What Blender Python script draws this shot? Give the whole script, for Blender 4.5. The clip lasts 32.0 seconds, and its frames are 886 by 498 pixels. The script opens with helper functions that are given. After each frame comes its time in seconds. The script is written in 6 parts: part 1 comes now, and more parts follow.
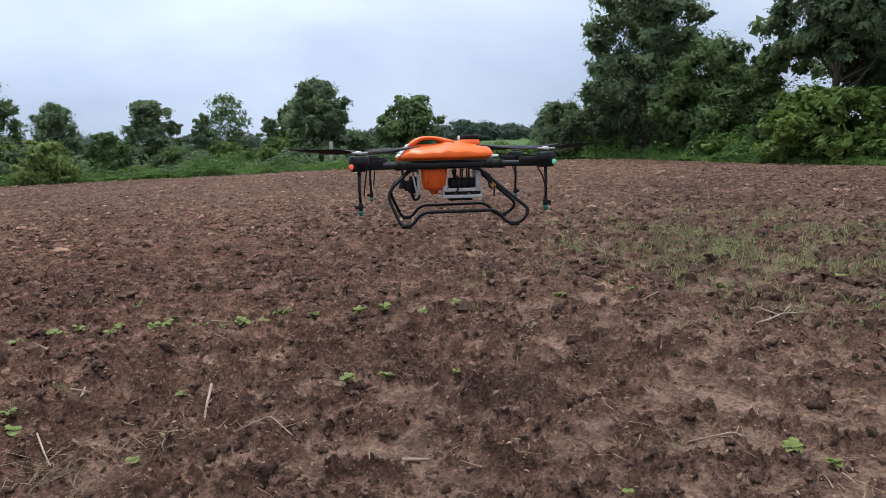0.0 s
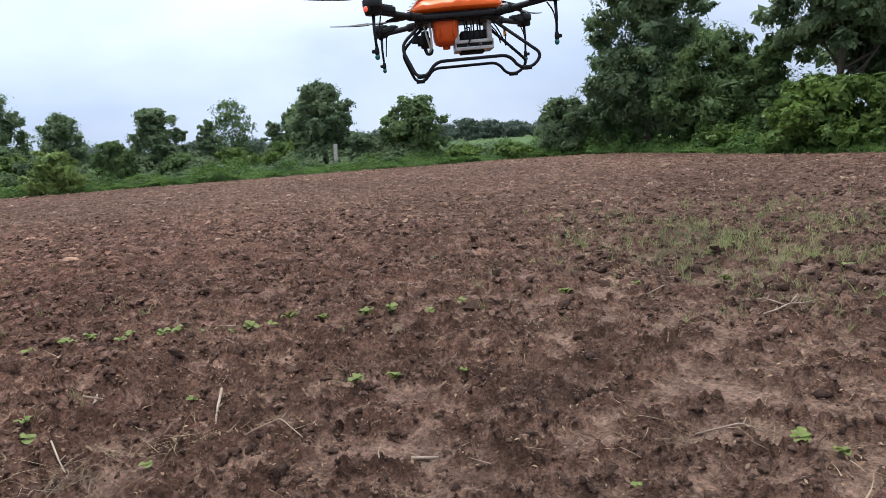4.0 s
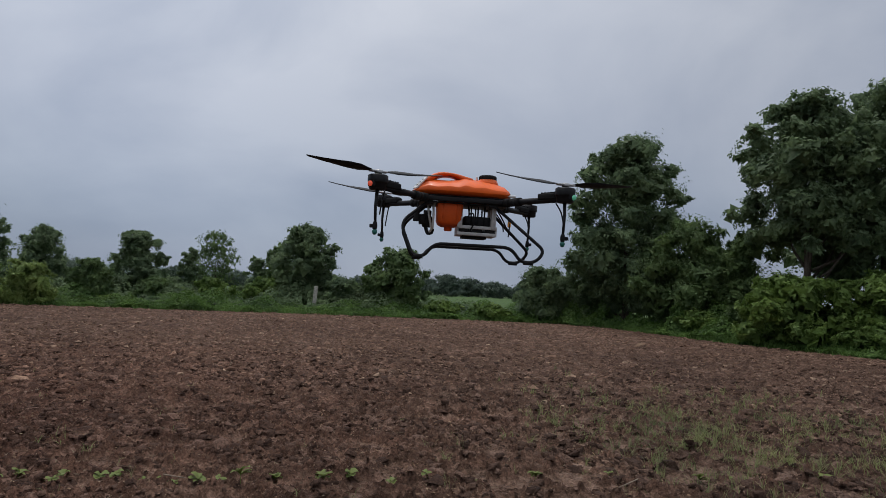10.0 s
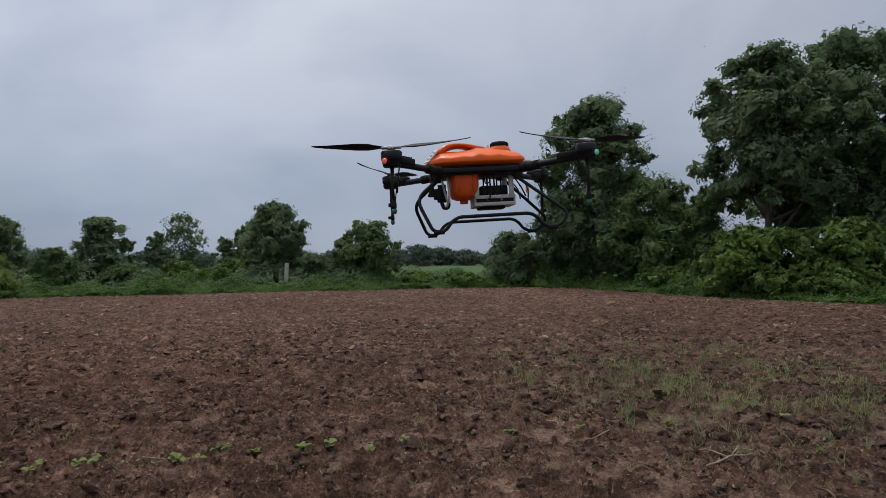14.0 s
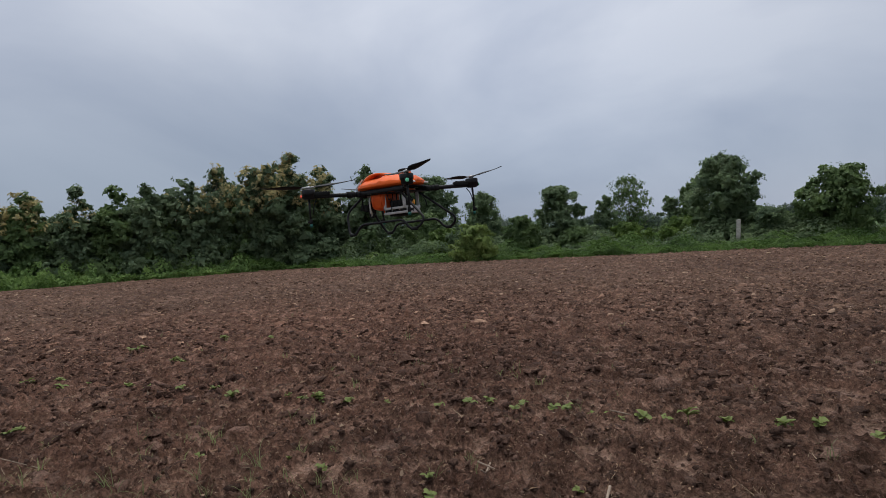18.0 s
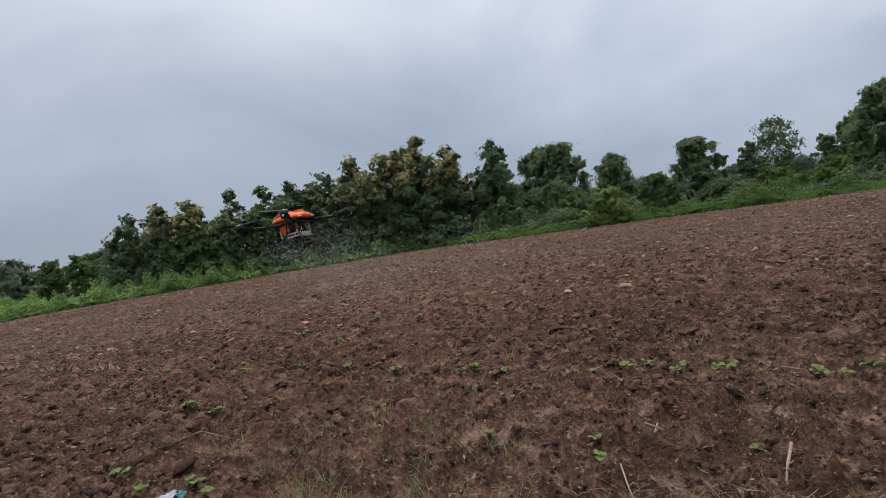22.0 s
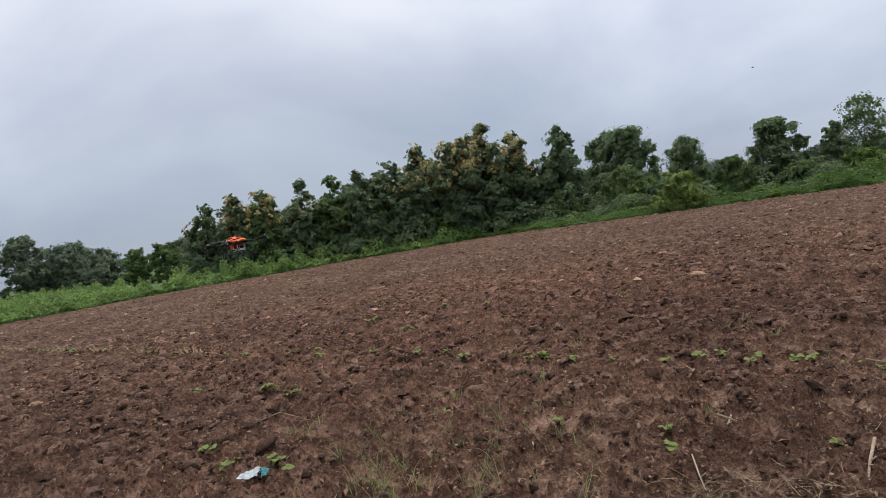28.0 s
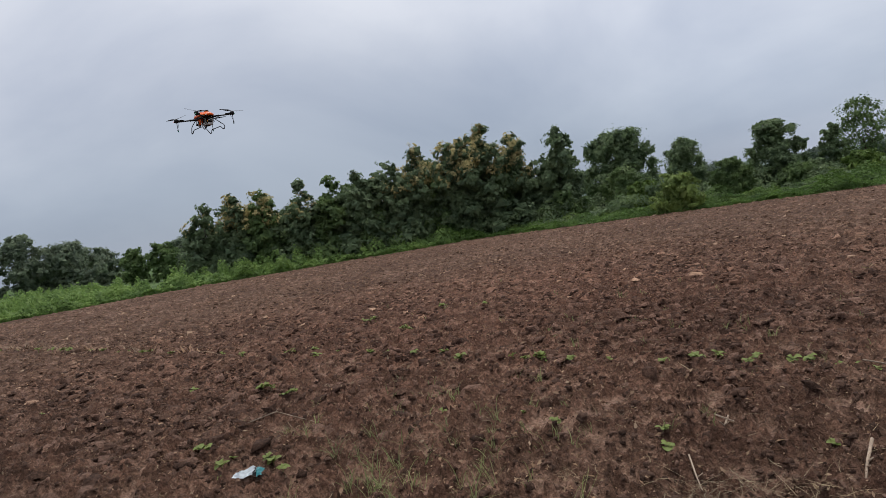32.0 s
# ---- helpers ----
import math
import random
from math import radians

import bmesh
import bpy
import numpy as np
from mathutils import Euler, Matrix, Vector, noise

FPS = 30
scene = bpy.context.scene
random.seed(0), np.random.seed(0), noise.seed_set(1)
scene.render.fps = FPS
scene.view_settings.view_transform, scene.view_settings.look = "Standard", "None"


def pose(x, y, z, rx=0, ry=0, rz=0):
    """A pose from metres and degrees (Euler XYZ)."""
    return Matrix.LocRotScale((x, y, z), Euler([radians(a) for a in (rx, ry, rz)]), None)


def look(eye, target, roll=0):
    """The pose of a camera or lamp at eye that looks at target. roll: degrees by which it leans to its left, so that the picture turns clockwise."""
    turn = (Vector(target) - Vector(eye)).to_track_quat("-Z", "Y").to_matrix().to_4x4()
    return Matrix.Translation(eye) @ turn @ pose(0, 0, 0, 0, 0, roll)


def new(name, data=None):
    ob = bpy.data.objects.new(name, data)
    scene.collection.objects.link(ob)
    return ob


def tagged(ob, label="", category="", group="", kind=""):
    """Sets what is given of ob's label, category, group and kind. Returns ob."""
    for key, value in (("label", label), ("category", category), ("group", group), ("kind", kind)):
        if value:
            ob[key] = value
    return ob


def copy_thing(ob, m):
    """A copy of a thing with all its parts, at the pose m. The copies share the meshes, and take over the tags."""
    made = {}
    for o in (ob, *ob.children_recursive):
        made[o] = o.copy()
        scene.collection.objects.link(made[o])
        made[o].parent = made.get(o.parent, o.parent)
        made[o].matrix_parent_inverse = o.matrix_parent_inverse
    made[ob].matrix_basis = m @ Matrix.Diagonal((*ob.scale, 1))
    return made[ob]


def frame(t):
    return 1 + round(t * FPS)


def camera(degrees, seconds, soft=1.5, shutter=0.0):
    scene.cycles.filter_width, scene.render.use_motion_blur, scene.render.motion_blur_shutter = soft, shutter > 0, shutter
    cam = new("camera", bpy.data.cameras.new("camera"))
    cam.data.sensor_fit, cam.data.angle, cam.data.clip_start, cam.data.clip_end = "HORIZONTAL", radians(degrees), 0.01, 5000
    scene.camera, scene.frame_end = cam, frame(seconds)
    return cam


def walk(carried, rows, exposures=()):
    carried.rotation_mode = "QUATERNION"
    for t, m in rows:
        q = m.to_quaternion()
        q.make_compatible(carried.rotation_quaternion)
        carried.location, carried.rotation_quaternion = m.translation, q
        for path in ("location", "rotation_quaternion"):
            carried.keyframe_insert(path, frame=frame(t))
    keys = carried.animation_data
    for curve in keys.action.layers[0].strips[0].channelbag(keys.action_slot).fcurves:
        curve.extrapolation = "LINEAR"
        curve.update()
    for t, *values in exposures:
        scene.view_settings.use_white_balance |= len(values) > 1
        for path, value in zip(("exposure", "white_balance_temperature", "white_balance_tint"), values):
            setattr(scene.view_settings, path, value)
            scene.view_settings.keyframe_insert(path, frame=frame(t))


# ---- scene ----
LENS = 69.03
cam = camera(LENS, 32.0, soft=0.5)

# seconds, eye x y z, yaw to the left, pitch up, roll
PATH = [
    (0, 0.077, -0.040, 1.498, 8.28, -9.95, -2.18),
    (0.5, 0.087, -0.056, 1.501, 9.10, -9.64, -2.97),
    (1, 0.096, -0.052, 1.498, 7.76, -10.71, -3.05),
    (1.5, 0.093, -0.042, 1.495, 7.82, -11.29, -2.89),
    (2, 0.097, -0.049, 1.496, 7.90, -11.03, -3.47),
    (2.5, 0.098, -0.051, 1.503, 7.72, -9.56, -3.73),
    (3, 0.093, -0.051, 1.502, 8.59, -9.90, -3.63),
    (3.5, 0.100, -0.058, 1.502, 8.73, -10.01, -3.88),
    (5.5, 0.085, -0.053, 1.501, 9.62, -9.94, -3.28),
    (6, 0.093, -0.038, 1.489, 8.84, -11.31, -3.59),
    (6.5, 0.093, -0.047, 1.492, 9.04, -11.83, -3.48),
    (7, 0.105, -0.047, 1.493, 6.94, -11.79, -4.23),
    (7.5, 0.101, -0.031, 1.484, 6.10, -12.88, -4.29),
    (8, 0.108, -0.031, 1.479, 6.16, -13.35, -3.63),
    (8.5, 0.098, -0.029, 1.486, 6.62, -12.32, -3.65),
    (9, 0.069, -0.027, 1.530, 9.12, -6.25, -1.24),
    (9.5, 0.063, -0.024, 1.595, 7.19, 2.53, 2.37),
    (10, 0.063, -0.018, 1.598, 6.68, 3.54, 2.76),
    (10.5, 0.074, -0.017, 1.594, 5.45, 4.29, 2.77),
    (11, 0.079, -0.013, 1.599, 4.11, 4.17, 1.65),
    (11.5, 0.089, -0.027, 1.597, 4.50, 3.57, 1.45),
    (12, 0.088, -0.017, 1.591, 4.00, 3.16, 1.44),
    (12.5, 0.096, -0.037, 1.580, 5.01, 3.36, 0.39),
    (13, 0.116, -0.067, 1.594, 4.05, 1.58, -0.10),
    (13.5, 0.115, -0.063, 1.582, 3.95, 0.93, -0.40),
    (15.5, 0.082, -0.054, 1.592, 6.55, 0.91, -0.82),
    (16, 0.072, -0.081, 1.590, 10.16, 1.31, -0.89),
    (16.5, 0.014, -0.041, 1.564, 15.51, 0.47, -2.46),
    (17, -0.033, 0.065, 1.567, 24.19, 0.01, -4.46),
    (17.5, -0.095, 0.210, 1.539, 34.30, -1.29, -4.14),
    (18, -0.116, 0.221, 1.523, 42.21, -1.30, -3.34),
    (18.5, -0.096, 0.160, 1.570, 47.02, 2.55, -2.52),
    (19, -0.100, 0.108, 1.573, 52.41, 3.19, -7.24),
    (19.5, -0.103, 0.101, 1.531, 50.07, -1.56, -6.90),
    (20, -0.113, 0.084, 1.528, 46.67, -1.67, -5.43),
    (20.5, -0.114, 0.084, 1.527, 48.05, -1.69, -7.02),
    (21, -0.117, 0.081, 1.532, 47.75, -2.62, -7.31),
    (21.5, -0.124, 0.063, 1.533, 51.27, -2.58, -7.92),
    (22, -0.115, 0.056, 1.537, 53.96, -2.47, -8.90),
    (22.5, -0.099, 0.033, 1.539, 55.60, -2.99, -9.37),
    (23, -0.066, 0.003, 1.570, 56.10, -3.43, -9.26),
    (23.5, -0.082, 0.015, 1.553, 57.65, -3.23, -8.86),
    (24, -0.109, 0.009, 1.537, 59.23, -3.19, -8.60),
    (24.5, -0.093, 0.008, 1.550, 59.97, -2.85, -8.60),
    (25, -0.083, -0.010, 1.556, 60.46, -2.49, -8.95),
    (25.5, -0.079, -0.007, 1.559, 59.89, -2.54, -9.09),
    (27.5, -0.074, 0.012, 1.557, 59.22, -2.82, -9.39),
    (28, -0.063, -0.003, 1.563, 59.87, -2.69, -9.40),
    (28.5, -0.064, 0.004, 1.555, 59.90, -2.58, -9.29),
    (29, -0.066, 0.007, 1.555, 59.45, -2.63, -9.38),
    (29.5, -0.067, -0.003, 1.554, 60.51, -2.69, -9.36),
    (30, -0.067, -0.006, 1.555, 60.57, -2.31, -9.09),
    (30.5, -0.064, -0.001, 1.557, 60.93, -2.39, -9.35),
    (31, -0.058, -0.004, 1.556, 60.93, -2.17, -8.85),
    (31.5, -0.061, 0.000, 1.554, 60.27, -2.49, -9.08),
    (32, -0.073, 0.013, 1.548, 59.73, -2.65, -9.18),
]


def eye_pose(x, y, z, yaw, pitch, roll):
    a, b = radians(yaw), radians(pitch)
    ahead = Vector((-math.sin(a) * math.cos(b), math.cos(a) * math.cos(b), math.sin(b)))
    e = Vector((x, y, z))
    return look(e, e + ahead * 2.0, roll)


# seconds, stops, white balance
EXPOSURES = [(0.0, 0.62, 6080, 10), (1.0, 0.70, 6080, 10), (2.0, 0.90, 6080, 10), (3.0, 0.77, 6090, 10), (3.5, 0.79, 6080, 10), (5.5, 0.88, 6020, 10), (7.0, 0.99, 5980, 10), (8.0, 1.12, 5980, 10), (8.6, 0.95, 6050, 10), (9.0, 0.26, 6200, 10), (9.4, -0.34, 6290, 10), (13.5, -0.24, 6290, 10), (17.0, -0.16, 6350, 10),
             (18.5, -0.14, 6350, 10), (19.0, -0.58, 6150, 9), (19.5, -0.36, 6250, 10), (20.0, -0.16, 6330, 10), (21.0, 0.02, 6380, 10), (23.0, 0.06, 6430, 10), (25.0, 0.10, 6500, 10), (28.0, 0.26, 6560, 10), (30.0, 0.27, 6600, 10), (31.0, 0.04, 6560, 10), (32.0, 0.07, 6560, 10)]
walk(cam, [(r[0], eye_pose(*r[1:])) for r in PATH], EXPOSURES)

# ---- light: an overcast monsoon sky ----
SUN_EL, SUN_AZ = 70.0, 40.0  # degrees; azimuth to the left from +y
world = bpy.data.worlds.new("overcast_sky")
scene.world = world
world.use_nodes = True


def build_world():
    nt = world.node_tree
    nt.nodes.clear()
    out = nt.nodes.new("ShaderNodeOutputWorld")
    bg = nt.nodes.new("ShaderNodeBackground")
    nt.links.new(bg.outputs[0], out.inputs[0])
    sky = nt.nodes.new("ShaderNodeTexSky")
    sky.sky_type, sky.sun_disc = "NISHITA", False
    sky.sun_elevation, sky.sun_rotation = radians(SUN_EL), radians(-SUN_AZ)
    tc = nt.nodes.new("ShaderNodeTexCoord")
    sep = nt.nodes.new("ShaderNodeSeparateXYZ")
    nt.links.new(tc.outputs["Generated"], sep.inputs[0])
    # height above the horizon shades the cloud deck
    ramp = nt.nodes.new("ShaderNodeValToRGB")
    nt.links.new(sep.outputs["Z"], ramp.inputs[0])
    e = ramp.color_ramp.elements
    e[0].position, e[0].color = 0.0, (0.402, 0.452, 0.555, 1)
    e[1].position, e[1].color = 1.0, (1.36, 1.38, 1.42, 1)
    for pos, col in ((0.10, (0.458, 0.508, 0.602, 1)), (0.26, (0.602, 0.638, 0.718, 1)), (0.45, (0.775, 0.802, 0.865, 1)), (0.7, (1.08, 1.11, 1.16, 1))):
        n = e.new(pos)
        n.color = col
    mp = nt.nodes.new("ShaderNodeMapping")
    mp.inputs["Scale"].default_value = (1.0, 1.0, 1.7)
    nt.links.new(tc.outputs["Generated"], mp.inputs[0])
    n1 = nt.nodes.new("ShaderNodeTexNoise")
    n1.inputs["Scale"].default_value, n1.inputs["Detail"].default_value = 2.1, 6.0
    n1.inputs["Roughness"].default_value, n1.inputs["Distortion"].default_value = 0.5, 0.4
    nt.links.new(mp.outputs[0], n1.inputs["Vector"])
    cr = nt.nodes.new("ShaderNodeValToRGB")
    nt.links.new(n1.outputs["Fac"], cr.inputs[0])
    c = cr.color_ramp.elements
    c[0].position, c[0].color = 0.36, (0.82, 0.85, 0.91, 1)
    c[1].position, c[1].color = 0.64, (1.16, 1.15, 1.14, 1)
    mul = nt.nodes.new("ShaderNodeMix")
    mul.data_type, mul.blend_type = "RGBA", "MULTIPLY"
    mul.inputs["Factor"].default_value = 1.0
    nt.links.new(ramp.outputs[0], mul.inputs[6])
    nt.links.new(cr.outputs[0], mul.inputs[7])
    # a slate-blue rain cloud low beyond the timber trees and the crop
    bank = nt.nodes.new("ShaderNodeVectorMath")
    bank.operation = "DOT_PRODUCT"
    bank.inputs[1].default_value = (-0.93, 0.36, -0.60)
    nt.links.new(tc.outputs["Generated"], bank.inputs[0])
    br = nt.nodes.new("ShaderNodeValToRGB")
    nt.links.new(bank.outputs["Value"], br.inputs[0])
    br.color_ramp.interpolation = "EASE"
    br.color_ramp.elements[0].position, br.color_ramp.elements[0].color = 0.70, (1.01, 1.01, 1.01, 1)
    br.color_ramp.elements[1].position, br.color_ramp.elements[1].color = 0.93, (0.74, 0.77, 0.80, 1)
    dim = nt.nodes.new("ShaderNodeMix")
    dim.data_type, dim.blend_type = "RGBA", "MULTIPLY"
    dim.inputs["Factor"].default_value = 1.0
    nt.links.new(mul.outputs[2], dim.inputs[6])
    nt.links.new(br.outputs[0], dim.inputs[7])
    # the deck is thinner over the left border and heavier to the right
    side = nt.nodes.new("ShaderNodeMapRange")
    side.inputs["From Min"].default_value, side.inputs["From Max"].default_value = -1.0, 1.0
    nt.links.new(sep.outputs["X"], side.inputs["Value"])
    sr = nt.nodes.new("ShaderNodeValToRGB")
    nt.links.new(side.outputs[0], sr.inputs[0])
    sr.color_ramp.interpolation = "EASE"
    q = sr.color_ramp.elements
    q[0].position, q[0].color = 0.02, (1.0, 1.0, 1.0, 1)
    q[1].position, q[1].color = 0.98, (0.92, 0.92, 0.92, 1)
    for pos, val in ((0.22, 1.09), (0.48, 0.97), (0.70, 0.85)):
        q.new(pos).color = (val, val, val, 1)
    deck = nt.nodes.new("ShaderNodeMix")
    deck.data_type, deck.blend_type = "RGBA", "MULTIPLY"
    deck.inputs["Factor"].default_value = 1.0
    nt.links.new(dim.outputs[2], deck.inputs[6])
    nt.links.new(sr.outputs[0], deck.inputs[7])
    mul = deck
    sc = nt.nodes.new("ShaderNodeVectorMath")
    sc.operation = "SCALE"
    sc.inputs["Scale"].default_value = 0.07
    nt.links.new(sky.outputs[0], sc.inputs[0])
    mix = nt.nodes.new("ShaderNodeMix")
    mix.data_type = "RGBA"
    mix.inputs["Factor"].default_value = 0.86
    nt.links.new(sc.outputs[0], mix.inputs[6])
    nt.links.new(mul.outputs[2], mix.inputs[7])
    nt.links.new(mix.outputs[2], bg.inputs["Color"])
    bg.inputs["Strength"].default_value = 1.0


build_world()
sun_data = bpy.data.lights.new("sun", "SUN")
sun_data.energy, sun_data.angle, sun_data.color = 1.7, radians(9), (1.0, 0.95, 0.88)
sun = new("sun", sun_data)
_a, _b = radians(SUN_AZ), radians(SUN_EL)
sun.matrix_world = look((-60 * math.sin(_a) * math.cos(_b), 60 * math.cos(_a) * math.cos(_b), 60 * math.sin(_b)), (0, 0, 0))


# ---- materials ----
def mat_nodes(name, rough=0.8, metal=0.0, spec=0.5):
    m = bpy.data.materials.new(name)
    m.use_nodes = True
    nt = m.node_tree
    bsdf = nt.nodes["Principled BSDF"]
    bsdf.inputs["Roughness"].default_value, bsdf.inputs["Metallic"].default_value = rough, metal
    bsdf.inputs["Specular IOR Level"].default_value = spec
    return m, nt, bsdf


def noise_node(nt, scale, detail=4.0, rough=0.55, vec=None, dist=0.0):
    n = nt.nodes.new("ShaderNodeTexNoise")
    n.inputs["Scale"].default_value, n.inputs["Detail"].default_value = scale, detail
    n.inputs["Roughness"].default_value, n.inputs["Distortion"].default_value = rough, dist
    if vec is not None:
        nt.links.new(vec, n.inputs["Vector"])
    return n


def ramp_node(nt, fac, stops):
    r = nt.nodes.new("ShaderNodeValToRGB")
    e = r.color_ramp.elements
    e[0].position, e[0].color = stops[0][0], (*stops[0][1], 1)
    e[1].position, e[1].color = stops[-1][0], (*stops[-1][1], 1)
    for pos, col in stops[1:-1]:
        e.new(pos).color = (*col, 1)
    nt.links.new(fac, r.inputs[0])
    return r


def mix_node(nt, fac, a, b, mode="MIX"):
    m = nt.nodes.new("ShaderNodeMix")
    m.data_type, m.blend_type = "RGBA", mode
    for sock, v in ((m.inputs["Factor"], fac), (m.inputs[6], a), (m.inputs[7], b)):
        if isinstance(v, (int, float)):
            sock.default_value = v
        elif isinstance(v, tuple):
            sock.default_value = (*v, 1)
        else:
            nt.links.new(v, sock)
    return m.outputs[2]


def bump_node(nt, bsdf, height, strength, dist):
    b = nt.nodes.new("ShaderNodeBump")
    b.inputs["Strength"].default_value, b.inputs["Distance"].default_value = strength, dist
    nt.links.new(height, b.inputs["Height"])
    nt.links.new(b.outputs[0], bsdf.inputs["Normal"])


def coords(nt, which="Object"):
    return nt.nodes.new("ShaderNodeTexCoord").outputs[which]


def tract(nt, col, v, centre, reach, colour):
    """Soil that takes another tint inside a tract with a ragged edge."""
    d = nt.nodes.new("ShaderNodeVectorMath")
    d.operation = "DISTANCE"
    d.inputs[1].default_value = (*centre, 0.0)
    nt.links.new(v, d.inputs[0])
    wob = noise_node(nt, 0.7, 5, 0.65, v)
    add = nt.nodes.new("ShaderNodeMath")
    add.operation = "MULTIPLY_ADD"
    add.inputs[1].default_value = 1.1 * reach
    nt.links.new(wob.outputs["Fac"], add.inputs[0])
    nt.links.new(d.outputs["Value"], add.inputs[2])
    sc = nt.nodes.new("ShaderNodeMath")
    sc.operation = "MULTIPLY"
    sc.inputs[1].default_value = 0.5 / reach
    nt.links.new(add.outputs[0], sc.inputs[0])
    tint = ramp_node(nt, sc.outputs[0], [(0.42, colour), (0.88, (1.0, 1.0, 1.0))])
    return mix_node(nt, 1.0, col, tint.outputs[0], "MULTIPLY")


def field_tints(nt, col, v):
    """A redder tract beyond the seedlings, a damp grey-purple one before them and a damp one near the bushes."""
    col = tract(nt, col, v, (-8.5, 6.0), 8.0, (1.10, 0.99, 0.97))
    col = tract(nt, col, v, (5.4, 4.6), 3.6, (0.84, 0.83, 0.85))
    return tract(nt, col, v, (7.5, 15.0), 7.0, (0.80, 0.80, 0.81))


def soil_material():
    m, nt, bsdf = mat_nodes("ploughed_soil", 0.9, 0, 0.12)
    v = coords(nt)
    at = nt.nodes.new("ShaderNodeAttribute")
    at.attribute_name = "crumb"
    big = noise_node(nt, 0.22, 5, 0.6, v)
    mid = noise_node(nt, 3.1, 6, 0.66, v)
    fine = noise_node(nt, 34.0, 6, 0.72, v)
    mp = nt.nodes.new("ShaderNodeMapping")
    mp.inputs["Scale"].default_value, mp.inputs["Rotation"].default_value = (0.9, 3.4, 1.0), (0, 0, radians(-14))
    nt.links.new(v, mp.inputs[0])
    row = noise_node(nt, 1.0, 6, 0.7, mp.outputs[0])
    # fine washed soil between the clods is paler and redder than the damp clods
    wash = ramp_node(nt, mid.outputs["Fac"], [(0.38, (0.145, 0.094, 0.068)), (0.50, (0.219, 0.146, 0.109)), (0.62, (0.302, 0.208, 0.159))])
    lump = ramp_node(nt, mid.outputs["Fac"], [(0.38, (0.065, 0.038, 0.026)), (0.52, (0.111, 0.066, 0.048)), (0.64, (0.180, 0.111, 0.081))])
    grow = nt.nodes.new("ShaderNodeMath")
    grow.operation = "MULTIPLY_ADD"
    grow.inputs[1].default_value = 1.0
    nt.links.new(at.outputs["Fac"], grow.inputs[0])
    sub = nt.nodes.new("ShaderNodeMath")
    sub.operation = "MULTIPLY_ADD"
    sub.inputs[1].default_value, sub.inputs[2].default_value = 2.7, -1.36
    nt.links.new(row.outputs["Fac"], sub.inputs[0])
    nt.links.new(sub.outputs[0], grow.inputs[2])
    grow.use_clamp = True
    clot = noise_node(nt, 9.5, 5, 0.72, v, 0.6)
    spot = ramp_node(nt, clot.outputs["Fac"], [(0.45, (0.0, 0.0, 0.0)), (0.57, (1.0, 1.0, 1.0))])
    both = nt.nodes.new("ShaderNodeMath")
    both.operation, both.use_clamp = "MULTIPLY_ADD", True
    both.inputs[1].default_value = 0.34
    nt.links.new(spot.outputs[0], both.inputs[0])
    nt.links.new(grow.outputs[0], both.inputs[2])
    col = mix_node(nt, both.outputs[0], wash.outputs[0], lump.outputs[0])
    damp = ramp_node(nt, big.outputs["Fac"], [(0.34, (0.74, 0.70, 0.68)), (0.62, (1.18, 1.14, 1.10))])
    col = mix_node(nt, 1.0, col, damp.outputs[0], "MULTIPLY")
    spk = ramp_node(nt, fine.outputs["Fac"], [(0.40, (0.50, 0.49, 0.48)), (0.60, (1.45, 1.44, 1.43))])
    col = mix_node(nt, 0.8, col, spk.outputs[0], "MULTIPLY")
    # scattered straw and pale crumbs too small to pick apart
    chaff = noise_node(nt, 15.0, 3, 0.78, v, 1.4)
    pale = ramp_node(nt, chaff.outputs["Fac"], [(0.645, (0.0, 0.0, 0.0)), (0.685, (1.0, 1.0, 1.0))])
    col = mix_node(nt, pale.outputs[0], col, (0.29, 0.20, 0.145))
    nt.links.new(field_tints(nt, col, v), bsdf.inputs["Base Color"])
    rough = ramp_node(nt, both.outputs[0], [(0.1, (0.60, 0.60, 0.60)), (0.6, (0.92, 0.92, 0.92))])
    nt.links.new(rough.outputs[0], bsdf.inputs["Roughness"])
    hi = nt.nodes.new("ShaderNodeMath")
    hi.operation = "MULTIPLY_ADD"
    hi.inputs[1].default_value = 0.35
    nt.links.new(fine.outputs["Fac"], hi.inputs[0])
    nt.links.new(clot.outputs["Fac"], hi.inputs[2])
    bump_node(nt, bsdf, hi.outputs[0], 1.0, 0.10)
    return m


def clod_material():
    m, nt, bsdf = mat_nodes("soil_clod", 0.92, 0, 0.12)
    v = coords(nt)
    g = nt.nodes.new("ShaderNodeNewGeometry")
    base = ramp_node(nt, g.outputs["Random Per Island"], [(0.0, (0.052, 0.032, 0.024)), (0.6, (0.108, 0.068, 0.051)), (1.0, (0.205, 0.134, 0.103))])
    fine = noise_node(nt, 45.0, 5, 0.7, v)
    spk = ramp_node(nt, fine.outputs["Fac"], [(0.40, (0.60, 0.58, 0.57)), (0.60, (1.35, 1.33, 1.3))])
    nt.links.new(field_tints(nt, mix_node(nt, 0.9, base.outputs[0], spk.outputs[0], "MULTIPLY"), v), bsdf.inputs["Base Color"])
    bump_node(nt, bsdf, fine.outputs["Fac"], 1.0, 0.03)
    return m


